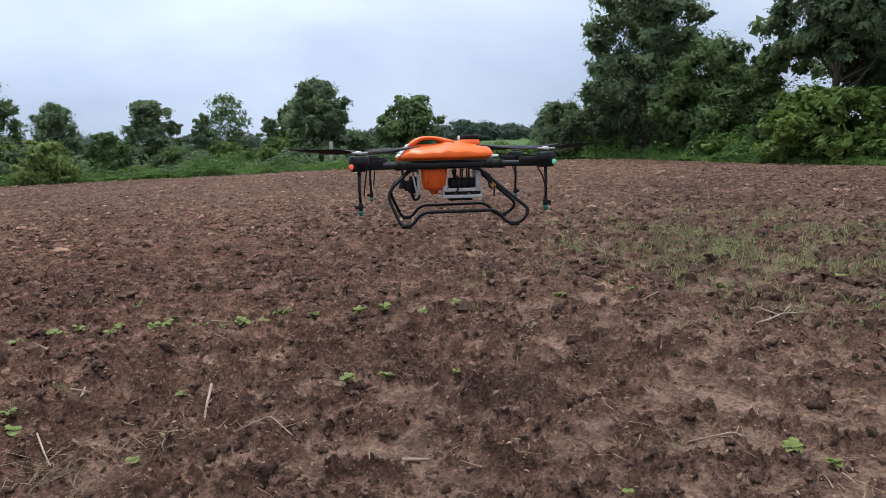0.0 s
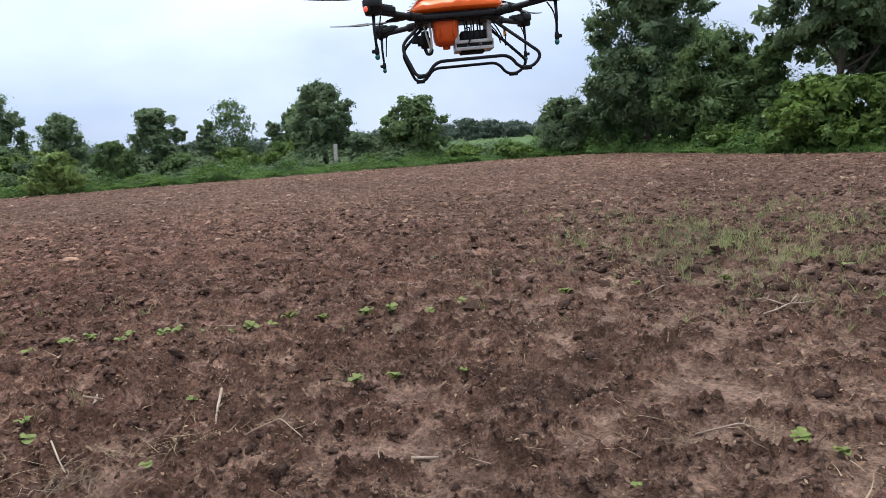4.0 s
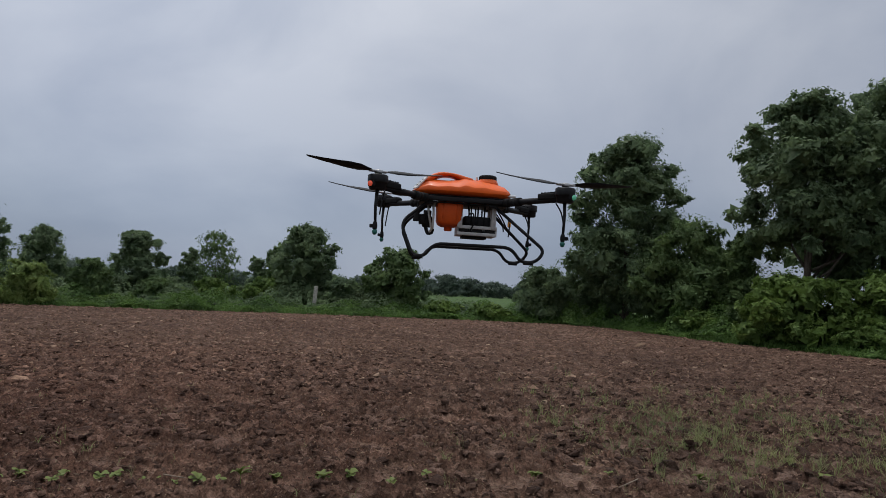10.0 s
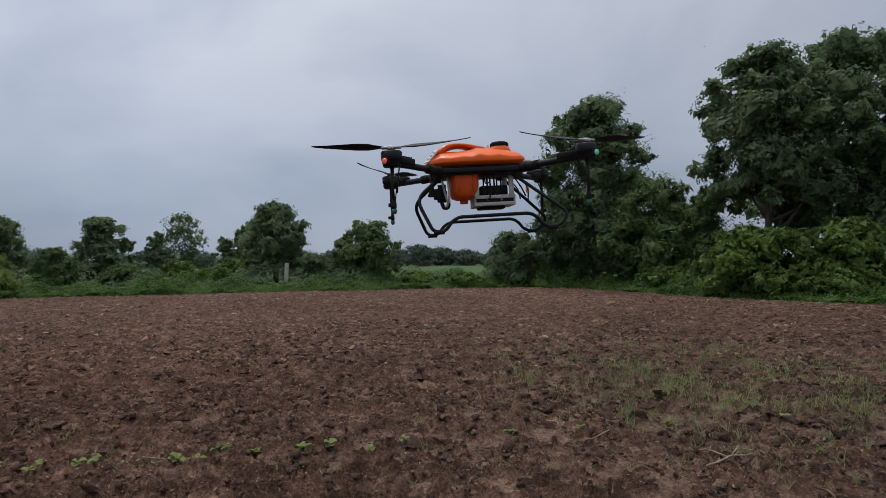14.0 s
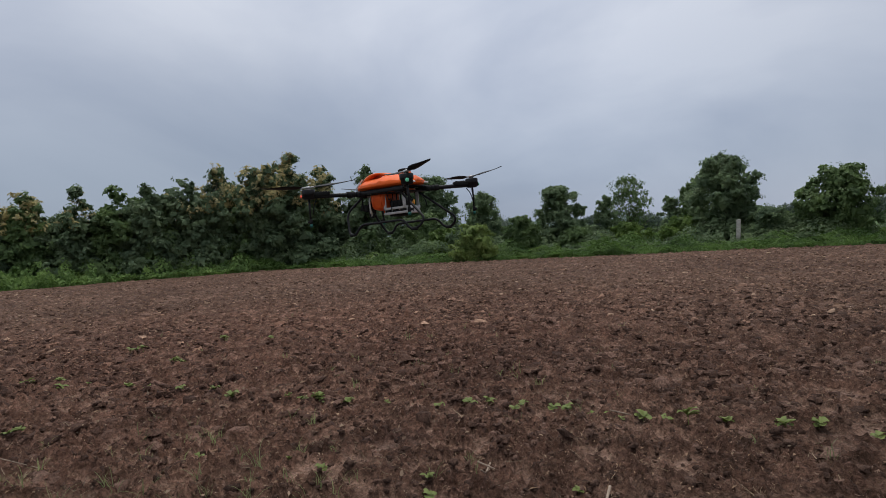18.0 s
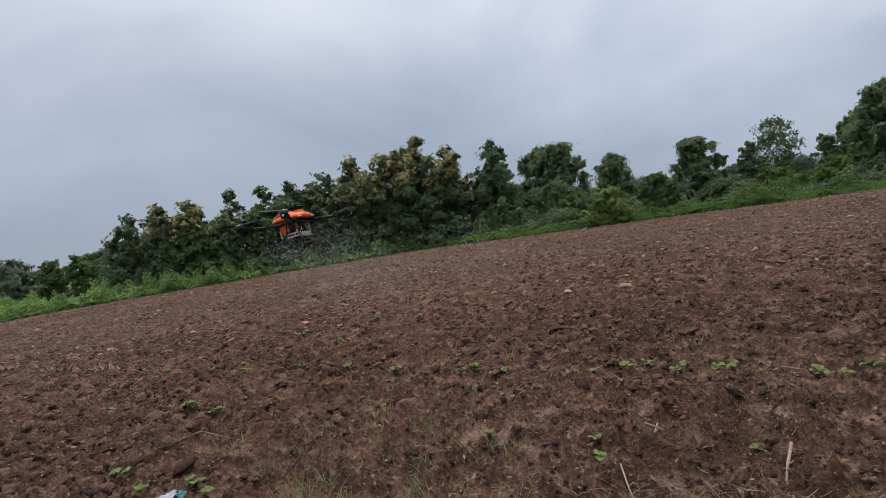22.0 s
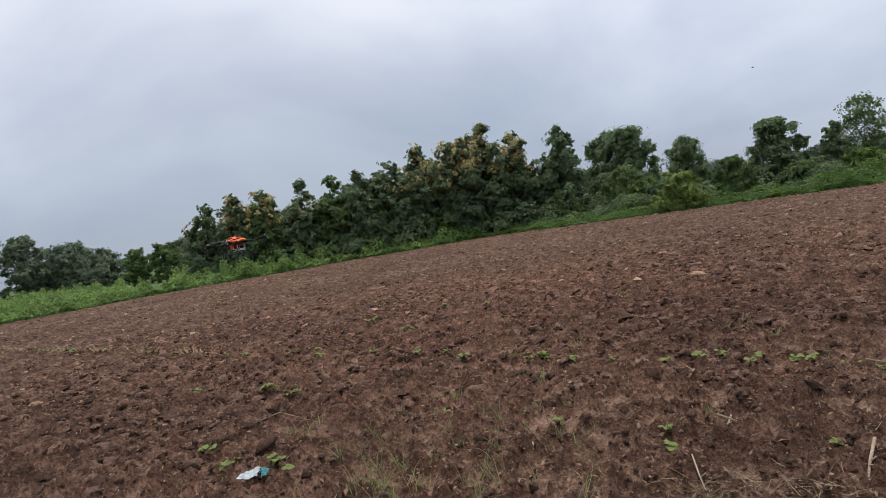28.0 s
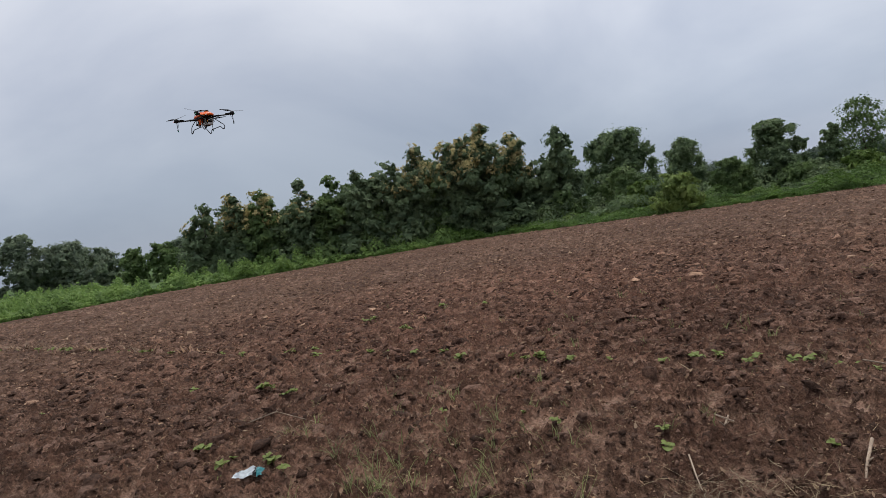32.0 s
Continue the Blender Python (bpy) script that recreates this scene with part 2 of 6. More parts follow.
def far_clod_material():
    m, nt, bsdf = mat_nodes("mixed_tone_clod", 0.92, 0, 0.10)
    g = nt.nodes.new("ShaderNodeNewGeometry")
    base = ramp_node(nt, g.outputs["Random Per Island"], [(0.0, (0.080, 0.049, 0.035)), (0.6, (0.138, 0.086, 0.062)), (0.93, (0.205, 0.131, 0.096)), (1.0, (0.34, 0.25, 0.18))])
    v = coords(nt)
    fine = noise_node(nt, 30.0, 4, 0.7, v)
    spk = ramp_node(nt, fine.outputs["Fac"], [(0.35, (0.7, 0.69, 0.68)), (0.65, (1.25, 1.23, 1.2))])
    col = mix_node(nt, 0.9, base.outputs[0], spk.outputs[0], "MULTIPLY")
    # drawn-out lighter and darker bands across the clods
    mp = nt.nodes.new("ShaderNodeMapping")
    mp.inputs["Scale"].default_value, mp.inputs["Rotation"].default_value = (0.35, 1.5, 1.0), (0, 0, radians(-14))
    nt.links.new(v, mp.inputs[0])
    band = noise_node(nt, 1.0, 5, 0.7, mp.outputs[0])
    tone = ramp_node(nt, band.outputs["Fac"], [(0.38, (0.62, 0.60, 0.60)), (0.62, (1.38, 1.36, 1.33))])
    col = mix_node(nt, 1.0, col, tone.outputs[0], "MULTIPLY")
    nt.links.new(field_tints(nt, col, v), bsdf.inputs["Base Color"])
    return m


def leaf_material(name, dark, mid, light, rough=0.5, trans=0.4):
    m, nt, bsdf = mat_nodes(name, rough, 0, 0.12)
    g = nt.nodes.new("ShaderNodeNewGeometry")
    dim, lit = tuple(0.5 * (a + b) for a, b in zip(dark, mid)), tuple(0.45 * a + 0.55 * b for a, b in zip(light, mid))
    base = ramp_node(nt, g.outputs["Random Per Island"], [(0.0, dim), (0.55, mid), (1.0, lit)])
    v = coords(nt)
    n = noise_node(nt, 0.9, 3, 0.6, v)
    patch = ramp_node(nt, n.outputs["Fac"], [(0.34, (0.62, 0.66, 0.68)), (0.66, (1.32, 1.26, 1.14))])
    col = mix_node(nt, 0.9, base.outputs[0], patch.outputs[0], "MULTIPLY")
    leafy = noise_node(nt, 11.0, 4, 0.7, v)
    grain = ramp_node(nt, leafy.outputs["Fac"], [(0.36, (0.80, 0.81, 0.80)), (0.64, (1.14, 1.14, 1.12))])
    col = mix_node(nt, 0.8, col, grain.outputs[0], "MULTIPLY")
    nt.links.new(col, bsdf.inputs["Base Color"])
    tr = nt.nodes.new("ShaderNodeBsdfTranslucent")
    nt.links.new(col, tr.inputs[0])
    mx = nt.nodes.new("ShaderNodeMixShader")
    mx.inputs[0].default_value = trans
    nt.links.new(bsdf.outputs[0], mx.inputs[1])
    nt.links.new(tr.outputs[0], mx.inputs[2])
    nt.links.new(mx.outputs[0], nt.nodes["Material Output"].inputs[0])
    return m


def grass_ground_material():
    m, nt, bsdf = mat_nodes("weedy_ground", 0.9, 0, 0.2)
    v = coords(nt)
    a = noise_node(nt, 0.6, 6, 0.65, v)
    b = noise_node(nt, 9.0, 5, 0.7, v)
    c = ramp_node(nt, a.outputs["Fac"], [(0.3, (0.034, 0.066, 0.018)), (0.5, (0.056, 0.104, 0.028)), (0.7, (0.092, 0.146, 0.042))])
    d = ramp_node(nt, b.outputs["Fac"], [(0.35, (0.5, 0.5, 0.5)), (0.65, (1.4, 1.35, 1.2))])
    nt.links.new(mix_node(nt, 0.9, c.outputs[0], d.outputs[0], "MULTIPLY"), bsdf.inputs["Base Color"])
    bump_node(nt, bsdf, b.outputs["Fac"], 0.8, 0.03)
    return m


def plain(name, col, rough=0.5, metal=0.0, var=0.15, scale=30.0, spec=0.5, bump=0.0, coat=0.0):
    """A surface of one colour with grime, wear and fine relief."""
    m, nt, bsdf = mat_nodes(name, rough, metal, spec)
    v = coords(nt)
    n = noise_node(nt, scale, 5, 0.65, v)
    big = noise_node(nt, scale * 0.17, 4, 0.6, v)
    lo, hi = 1 - var, 1 + var
    a = ramp_node(nt, n.outputs["Fac"], [(0.3, (lo, lo, lo)), (0.7, (hi, hi, hi))])
    b = ramp_node(nt, big.outputs["Fac"], [(0.3, (lo, lo, lo)), (0.7, (hi, hi, hi))])
    c = mix_node(nt, 1.0, a.outputs[0], b.outputs[0], "MULTIPLY")
    nt.links.new(mix_node(nt, 1.0, tuple(col), c, "MULTIPLY"), bsdf.inputs["Base Color"])
    r = ramp_node(nt, big.outputs["Fac"], [(0.3, (max(rough - 0.1, 0.05),) * 3), (0.7, (min(rough + 0.15, 1),) * 3)])
    nt.links.new(r.outputs[0], bsdf.inputs["Roughness"])
    bsdf.inputs["Coat Weight"].default_value = coat
    if bump:
        bump_node(nt, bsdf, n.outputs["Fac"], 0.5, bump)
    return m


def bark_material():
    m, nt, bsdf = mat_nodes("bark", 0.9, 0, 0.2)
    mp = nt.nodes.new("ShaderNodeMapping")
    mp.inputs["Scale"].default_value = (9, 9, 1.6)
    nt.links.new(coords(nt), mp.inputs[0])
    n = noise_node(nt, 1.5, 6, 0.7, mp.outputs[0])
    c = ramp_node(nt, n.outputs["Fac"], [(0.3, (0.035, 0.028, 0.022)), (0.7, (0.14, 0.115, 0.09))])
    nt.links.new(c.outputs[0], bsdf.inputs["Base Color"])
    bump_node(nt, bsdf, n.outputs["Fac"], 0.8, 0.03)
    return m


def glow(name, col, strength):
    m, nt, bsdf = mat_nodes(name, 0.25)
    bsdf.inputs["Base Color"].default_value = (*col, 1)
    bsdf.inputs["Emission Color"].default_value = (*col, 1)
    bsdf.inputs["Emission Strength"].default_value = strength
    return m


SOIL, CLOD, FAR_CLOD, WEEDS, BARK = soil_material(), clod_material(), far_clod_material(), grass_ground_material(), bark_material()
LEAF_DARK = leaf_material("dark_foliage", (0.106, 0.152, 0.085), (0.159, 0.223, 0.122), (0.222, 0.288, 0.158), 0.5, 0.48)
LEAF_MID = leaf_material("green_foliage", (0.076, 0.120, 0.050), (0.130, 0.196, 0.080), (0.205, 0.275, 0.122))
LEAF_BRIGHT = leaf_material("bright_foliage", (0.07, 0.12, 0.03), (0.135, 0.21, 0.054), (0.24, 0.32, 0.1))
LEAF_LIGHT = leaf_material("yellow_green_foliage", (0.12, 0.185, 0.05), (0.21, 0.285, 0.088), (0.34, 0.41, 0.165))
LEAF_TEAK = leaf_material("broad_dull_foliage", (0.082, 0.122, 0.068), (0.140, 0.198, 0.112), (0.225, 0.285, 0.175))
# lighter, greyer greens: distance haze is put into these two leaf colours
LEAF_HAZY = leaf_material("far_foliage_hazed", (0.15, 0.19, 0.14), (0.195, 0.245, 0.175), (0.235, 0.29, 0.21), 0.5, 0.5)
LEAF_FAR_HAZED = leaf_material("distant_foliage_hazed", (0.095, 0.13, 0.108), (0.125, 0.168, 0.135), (0.16, 0.205, 0.165))
BLOSSOM = leaf_material("tan_blossom", (0.33, 0.29, 0.14), (0.48, 0.42, 0.22), (0.60, 0.54, 0.32), 0.8)
WEED_LEAF = leaf_material("weed_leaves", (0.058, 0.112, 0.03), (0.10, 0.175, 0.048), (0.155, 0.245, 0.075))
CROP_LEAF = leaf_material("crop_leaves", (0.12, 0.205, 0.058), (0.19, 0.295, 0.092), (0.26, 0.365, 0.128))
SEEDLING_LEAF = leaf_material("seedling_leaves", (0.13, 0.175, 0.05), (0.22, 0.265, 0.085), (0.42, 0.43, 0.21), 0.5, 0.3)
GRASS_BLADE = leaf_material("grass_blades", (0.125, 0.155, 0.065), (0.225, 0.25, 0.115), (0.37, 0.375, 0.20), 0.6)
STRAW = leaf_material("dry_straw", (0.13, 0.092, 0.06), (0.22, 0.165, 0.112), (0.36, 0.29, 0.21), 0.8, 0.05)
CHIP = leaf_material("pale_litter", (0.14, 0.085, 0.055), (0.24, 0.155, 0.105), (0.4, 0.31, 0.235), 0.8, 0.05)
WOOD = plain("weathered_wood", (0.29, 0.225, 0.17), 0.85, 0, 0.3, 60, 0.2, 0.002)
CONCRETE = plain("weathered_concrete", (0.36, 0.34, 0.30), 0.9, 0, 0.25, 14, 0.3, 0.004)
ORANGE = plain("orange_moulded_plastic", (0.78, 0.118, 0.008), 0.46, 0, 0.10, 9, 0.35, 0.0006, 0.06)
ORANGE_TANK = plain("orange_tank_plastic", (0.62, 0.085, 0.008), 0.5, 0, 0.14, 9, 0.4, 0.0006)
WHITE = plain("white_decal", (0.72, 0.72, 0.70), 0.5, 0, 0.08, 20)
BLACK = plain("black_carbon", (0.010, 0.010, 0.011), 0.5, 0, 0.3, 40, 0.22)
BLACK_MATT = plain("black_rubber", (0.012, 0.012, 0.012), 0.8, 0, 0.25, 50, 0.2)
SKID = plain("black_coated_tube", (0.009, 0.009, 0.010), 0.5, 0, 0.2, 30, 0.16)
# blue-grey of the far ridge is haze painted into its base colour
HILL = plain("hazed_hill", (0.14, 0.18, 0.175), 0.95, 0, 0.25, 0.02, 0.1)
GREY = plain("grey_alloy", (0.42, 0.42, 0.42), 0.42, 0.7, 0.12, 30)
TRAY = plain("pale_tray", (0.45, 0.44, 0.43), 0.55, 0.15, 0.15, 30)
TEAL = plain("teal_nozzle_plastic", (0.008, 0.12, 0.095), 0.45, 0, 0.12, 30)
AMBER = plain("amber_connector", (0.72, 0.30, 0.03), 0.5, 0, 0.1, 30)
CLEAR_HOSE = plain("milky_hose", (0.45, 0.44, 0.41), 0.4, 0, 0.15, 40)
RED_LED, GREEN_LED = glow("red_led", (0.75, 0.10, 0.05), 0.35), glow("green_led", (0.12, 0.46, 0.28), 0.22)
FILM_WHITE = plain("white_plastic_film", (0.43, 0.47, 0.50), 0.35, 0, 0.15, 25)
WING = leaf_material("yellow_wing", (0.45, 0.40, 0.05), (0.55, 0.50, 0.08), (0.6, 0.55, 0.12), 0.7, 0.35)


def mist_material():
    m, nt, bsdf = mat_nodes("fine_droplets", 0.6, 0, 0.3)
    bsdf.inputs["Base Color"].default_value = (0.85, 0.86, 0.88, 1)
    tr = nt.nodes.new("ShaderNodeBsdfTransparent")
    mx = nt.nodes.new("ShaderNodeMixShader")
    mx.inputs[0].default_value = 0.14
    nt.links.new(tr.outputs[0], mx.inputs[1])
    nt.links.new(bsdf.outputs[0], mx.inputs[2])
    nt.links.new(mx.outputs[0], nt.nodes["Material Output"].inputs[0])
    return m


MIST = mist_material()
FEATHER = plain("grey_feathers", (0.17, 0.17, 0.18), 0.8, 0, 0.15, 20, 0.2)
FILM_TEAL = plain("teal_plastic_film", (0.03, 0.20, 0.22), 0.35, 0, 0.25, 25)


# ---- mesh tools ----
def part(name, bm, material, parent=None, label="", smooth=True):
    """One mesh object from a bmesh, under a thing or a part."""
    me = bpy.data.meshes.new(name)
    bm.to_mesh(me)
    bm.free()
    for p in me.polygons:
        p.use_smooth = smooth
    me.materials.append(material)
    ob = new(name, me)
    if parent is not None:
        ob.parent = parent
    if label:
        ob["label"] = label
    return ob


def mesh_from(name, verts, faces, material, parent=None, smooth=False):
    """One mesh from arrays: verts (n, 3), faces (m, k)."""
    verts, faces = np.asarray(verts, np.float32), np.asarray(faces, np.int32)
    me = bpy.data.meshes.new(name)
    k = faces.shape[1]
    me.vertices.add(len(verts))
    me.vertices.foreach_set("co", verts.ravel())
    me.loops.add(faces.size)
    me.loops.foreach_set("vertex_index", faces.ravel())
    me.polygons.add(len(faces))
    me.polygons.foreach_set("loop_start", np.arange(0, faces.size, k, dtype=np.int32))
    if smooth:
        me.polygons.foreach_set("use_smooth", np.ones(len(faces), bool))
    me.materials.append(material)
    me.update(calc_edges=True)
    ob = new(name, me)
    if parent is not None:
        ob.parent = parent
    return ob


def box(bm, c, s, turn=None, bevel=0.0):
    r = bmesh.ops.create_cube(bm, size=1.0)
    vs = r["verts"]
    bmesh.ops.scale(bm, vec=s, verts=vs)
    if bevel:
        es = list({e for v in vs for e in v.link_edges})
        vs = list({v for f in bmesh.ops.bevel(bm, geom=es, offset=bevel, segments=2, profile=0.5, affect="EDGES")["faces"] for v in f.verts} | {v for v in vs if v.is_valid})
    m = Matrix.Translation(c) @ (turn.to_4x4() if turn is not None else Matrix.Identity(4))
    bmesh.ops.transform(bm, matrix=m, verts=[v for v in vs if v.is_valid])


def tube(bm, pts, radii, seg=10, caps=True):
    """A round tube along a line of points."""
    pts = [Vector(p) for p in pts]
    if isinstance(radii, (int, float)):
        radii = [radii] * len(pts)
    rings, side = [], None
    for i, p in enumerate(pts):
        d = (pts[min(i + 1, len(pts) - 1)] - pts[max(i - 1, 0)]).normalized()
        if side is None:
            side = d.orthogonal().normalized()
        side = (side - d * side.dot(d)).normalized()
        up = d.cross(side)
        rings.append([bm.verts.new(p + radii[i] * (math.cos(a) * side + math.sin(a) * up)) for a in (2 * math.pi * k / seg for k in range(seg))])
    for a, b in zip(rings, rings[1:]):
        for k in range(seg):
            bm.faces.new((a[k], a[(k + 1) % seg], b[(k + 1) % seg], b[k]))
    if caps:
        bm.faces.new(rings[0][::-1])
        bm.faces.new(rings[-1])


def rounded(pts, r, n=5):
    """A line with its corners rounded."""
    pts = [Vector(p) for p in pts]
    out = [pts[0]]
    for a, b, c in zip(pts, pts[1:], pts[2:]):
        u, v = (a - b), (c - b)
        k = min(r, u.length * 0.48, v.length * 0.48)
        p, q = b + u.normalized() * k, b + v.normalized() * k
        for i in range(n + 1):
            t = i / n
            out.append((1 - t) ** 2 * p + 2 * t * (1 - t) * b + t * t * q)
    return out + [pts[-1]]


def lathe(bm, profile, seg=20, centre=(0, 0, 0)):
    """A turned solid from (radius, height) pairs."""
    c = Vector(centre)
    tube_rings = []
    for r, h in profile:
        tube_rings.append([bm.verts.new(c + Vector((max(r, 1e-4) * math.cos(a), max(r, 1e-4) * math.sin(a), h))) for a in (2 * math.pi * k / seg for k in range(seg))])
    for a, b in zip(tube_rings, tube_rings[1:]):
        for k in range(seg):
            bm.faces.new((a[k], a[(k + 1) % seg], b[(k + 1) % seg], b[k]))
    bm.faces.new(tube_rings[0][::-1])
    bm.faces.new(tube_rings[-1])


def empty(name, m=None):
    ob = new(name)
    ob.empty_display_size = 0.1
    if m is not None:
        ob.matrix_basis = m
    return ob


# ---- numeric noise for relief and scatter ----
def hash2(ix, iy, seed):
    h = (ix.astype(np.int64) * 374761393 + iy.astype(np.int64) * 668265263 + seed * 1274126177) & 0xFFFFFFFF
    h = ((h ^ (h >> 13)) * 1274126177) & 0xFFFFFFFF
    h = (h ^ (h >> 16)) & 0xFFFFFF
    return h / float(0xFFFFFF)


def value_noise(x, y, seed=0):
    ix, iy = np.floor(x), np.floor(y)
    fx, fy = x - ix, y - iy
    fx, fy = fx * fx * (3 - 2 * fx), fy * fy * (3 - 2 * fy)
    a, b = hash2(ix, iy, seed), hash2(ix + 1, iy, seed)
    c, d = hash2(ix, iy + 1, seed), hash2(ix + 1, iy + 1, seed)
    return (a * (1 - fx) + b * fx) * (1 - fy) + (c * (1 - fx) + d * fx) * fy


def fbm(x, y, seed=0, octaves=4):
    out, amp, tot = 0.0, 1.0, 0.0
    for k in range(octaves):
        out = out + amp * value_noise(x * 2**k, y * 2**k, seed + 7 * k)
        tot += amp
        amp *= 0.5
    return out / tot


def lumps(x, y, cell, seed, power=0.5):
    """Rounded lumps of uneven size, one in each cell: 0 between them, up to 1 on top."""
    x, y = x / cell, y / cell
    ix, iy = np.floor(x), np.floor(y)
    best = np.zeros_like(x)
    for dx in (-1, 0, 1):
        for dy in (-1, 0, 1):
            jx, jy = ix + dx, iy + dy
            px, py = jx + hash2(jx, jy, seed), jy + hash2(jx, jy, seed + 1)
            size = 0.30 + 0.42 * hash2(jx, jy, seed + 2)
            hgt = 0.15 + 0.85 * hash2(jx, jy, seed + 3)
            d2 = ((x - px) ** 2 + (y - py) ** 2) / size**2
            best = np.maximum(best, hgt * np.clip(1 - d2, 0, 1) ** power)
    return best


# ---- the plan: a bare field with a weedy border on three sides ----
FIELD = [(4.6, 34.4), (8.3, 27.0), (12.2, 21.9), (18.0, 14.5), (24.0, 4.0), (26.0, -10.0), (20.0, -24.0), (-30.0, -24.0), (-36.0, -10.0),
         (-37.2, -3.0), (-38.3, 4.0), (-36.0, 13.0), (-32.6, 22.3), (-22.3, 26.2), (-10.4, 31.7), (-4.4, 33.7), (1.4, 35.4)]


def off_field(x, y):
    """Metres outside the field's edge; negative inside."""
    d2, inside = np.full(np.shape(x), 1e9), np.zeros(np.shape(x), bool)
    for (ax, ay), (bx, by) in zip(FIELD, FIELD[1:] + FIELD[:1]):
        ux, uy = bx - ax, by - ay
        t = np.clip(((x - ax) * ux + (y - ay) * uy) / (ux * ux + uy * uy), 0, 1)
        d2 = np.minimum(d2, (x - ax - t * ux) ** 2 + (y - ay - t * uy) ** 2)
        with np.errstate(divide="ignore", invalid="ignore"):
            cross = ((ay > y) != (by > y)) & (x < ux * (y - ay) / (uy if uy else 1e-9) + ax)
        inside ^= cross
    return np.where(inside, -1, 1) * np.sqrt(d2)


def step(v, a, c):
    v = np.clip((v - a) / (c - a), 0, 1)
    return v * v * (3 - 2 * v)


def tilth(x, y):
    """0 on the washed lanes, 1 where the tilled soil lies in clods."""
    r = np.hypot(x, y)
    wx, wy = x + 0.16 * (fbm(x * 4, y * 4, 81, 2) - 0.5), y + 0.12 * (fbm(x * 4, y * 4, 85, 2) - 0.5)
    v = 0.78 * fbm(wx * 5.2, wy * 7.6, 15, 3) + 0.20 * fbm(x * 0.8 + 9, y * 1.1, 11, 3) + 0.012 * np.clip(r - 5, 0, 10) + 0.02 * np.clip(-1.0 - x, 0, 3)
    return step(v + 0.05 * (x < 0.2), 0.37, 0.57)


def field_relief(x, y, fine=None, crumb=False):
    """Height of the tilled soil: broken clods in ragged patches, smooth washed soil between them."""
    wx, wy = x + 0.07 * (fbm(x * 13, y * 13, 81, 3) - 0.5), y + 0.07 * (fbm(x * 13, y * 13, 85, 3) - 0.5)
    rows = 0.5 + 0.5 * np.sin((y * 0.96 + x * 0.27 + 0.4 * fbm(x * 0.5, y * 0.5, 3)) * 2 * math.pi / 0.42)
    dens = tilth(x, y)
    l1, l2, l3 = lumps(wx, wy, 0.115, 31, 0.75), lumps(wx + 5, wy, 0.062, 41, 0.7), lumps(wx, wy + 3, 0.036, 51, 0.8)
    s = 1.0 if fine is None else np.clip(fine, 0, 1)
    body = 0.066 * l1 + 0.058 * l2 + s * 0.036 * l3
    z = 0.045 * (fbm(x * 0.9, y * 0.9, 21, 3) - 0.5) + 0.020 * rows + 0.016 * (fbm(x * 5, y * 5, 25, 2) - 0.5)
    z = z + dens * (0.010 + body) + (1 - dens) * 0.26 * body + s * 0.010 * (fbm(x * 40, y * 40, 61, 2) - 0.5) * (0.25 + dens)
    if crumb:
        return z - 0.04, np.clip(dens * (0.45 + 0.9 * step(body, 0.012, 0.080)), 0, 1)
    return z - 0.04


def ground_height(x, y):
    x, y = np.asarray(x, float), np.asarray(y, float)
    d = off_field(x, y)
    inside = np.clip(-d / 0.4, 0, 1)
    rise = np.clip(d / 2.5, 0, 1)
    rise = rise * rise * (3 - 2 * rise)
    fade = np.clip(1 - (d - 9) / 14, 0.12, 1)
    mound = rise * fade * (0.06 + 0.38 * fbm(x * 0.35, y * 0.35, 71, 3))
    return inside * field_relief(x, y) + (1 - inside) * mound


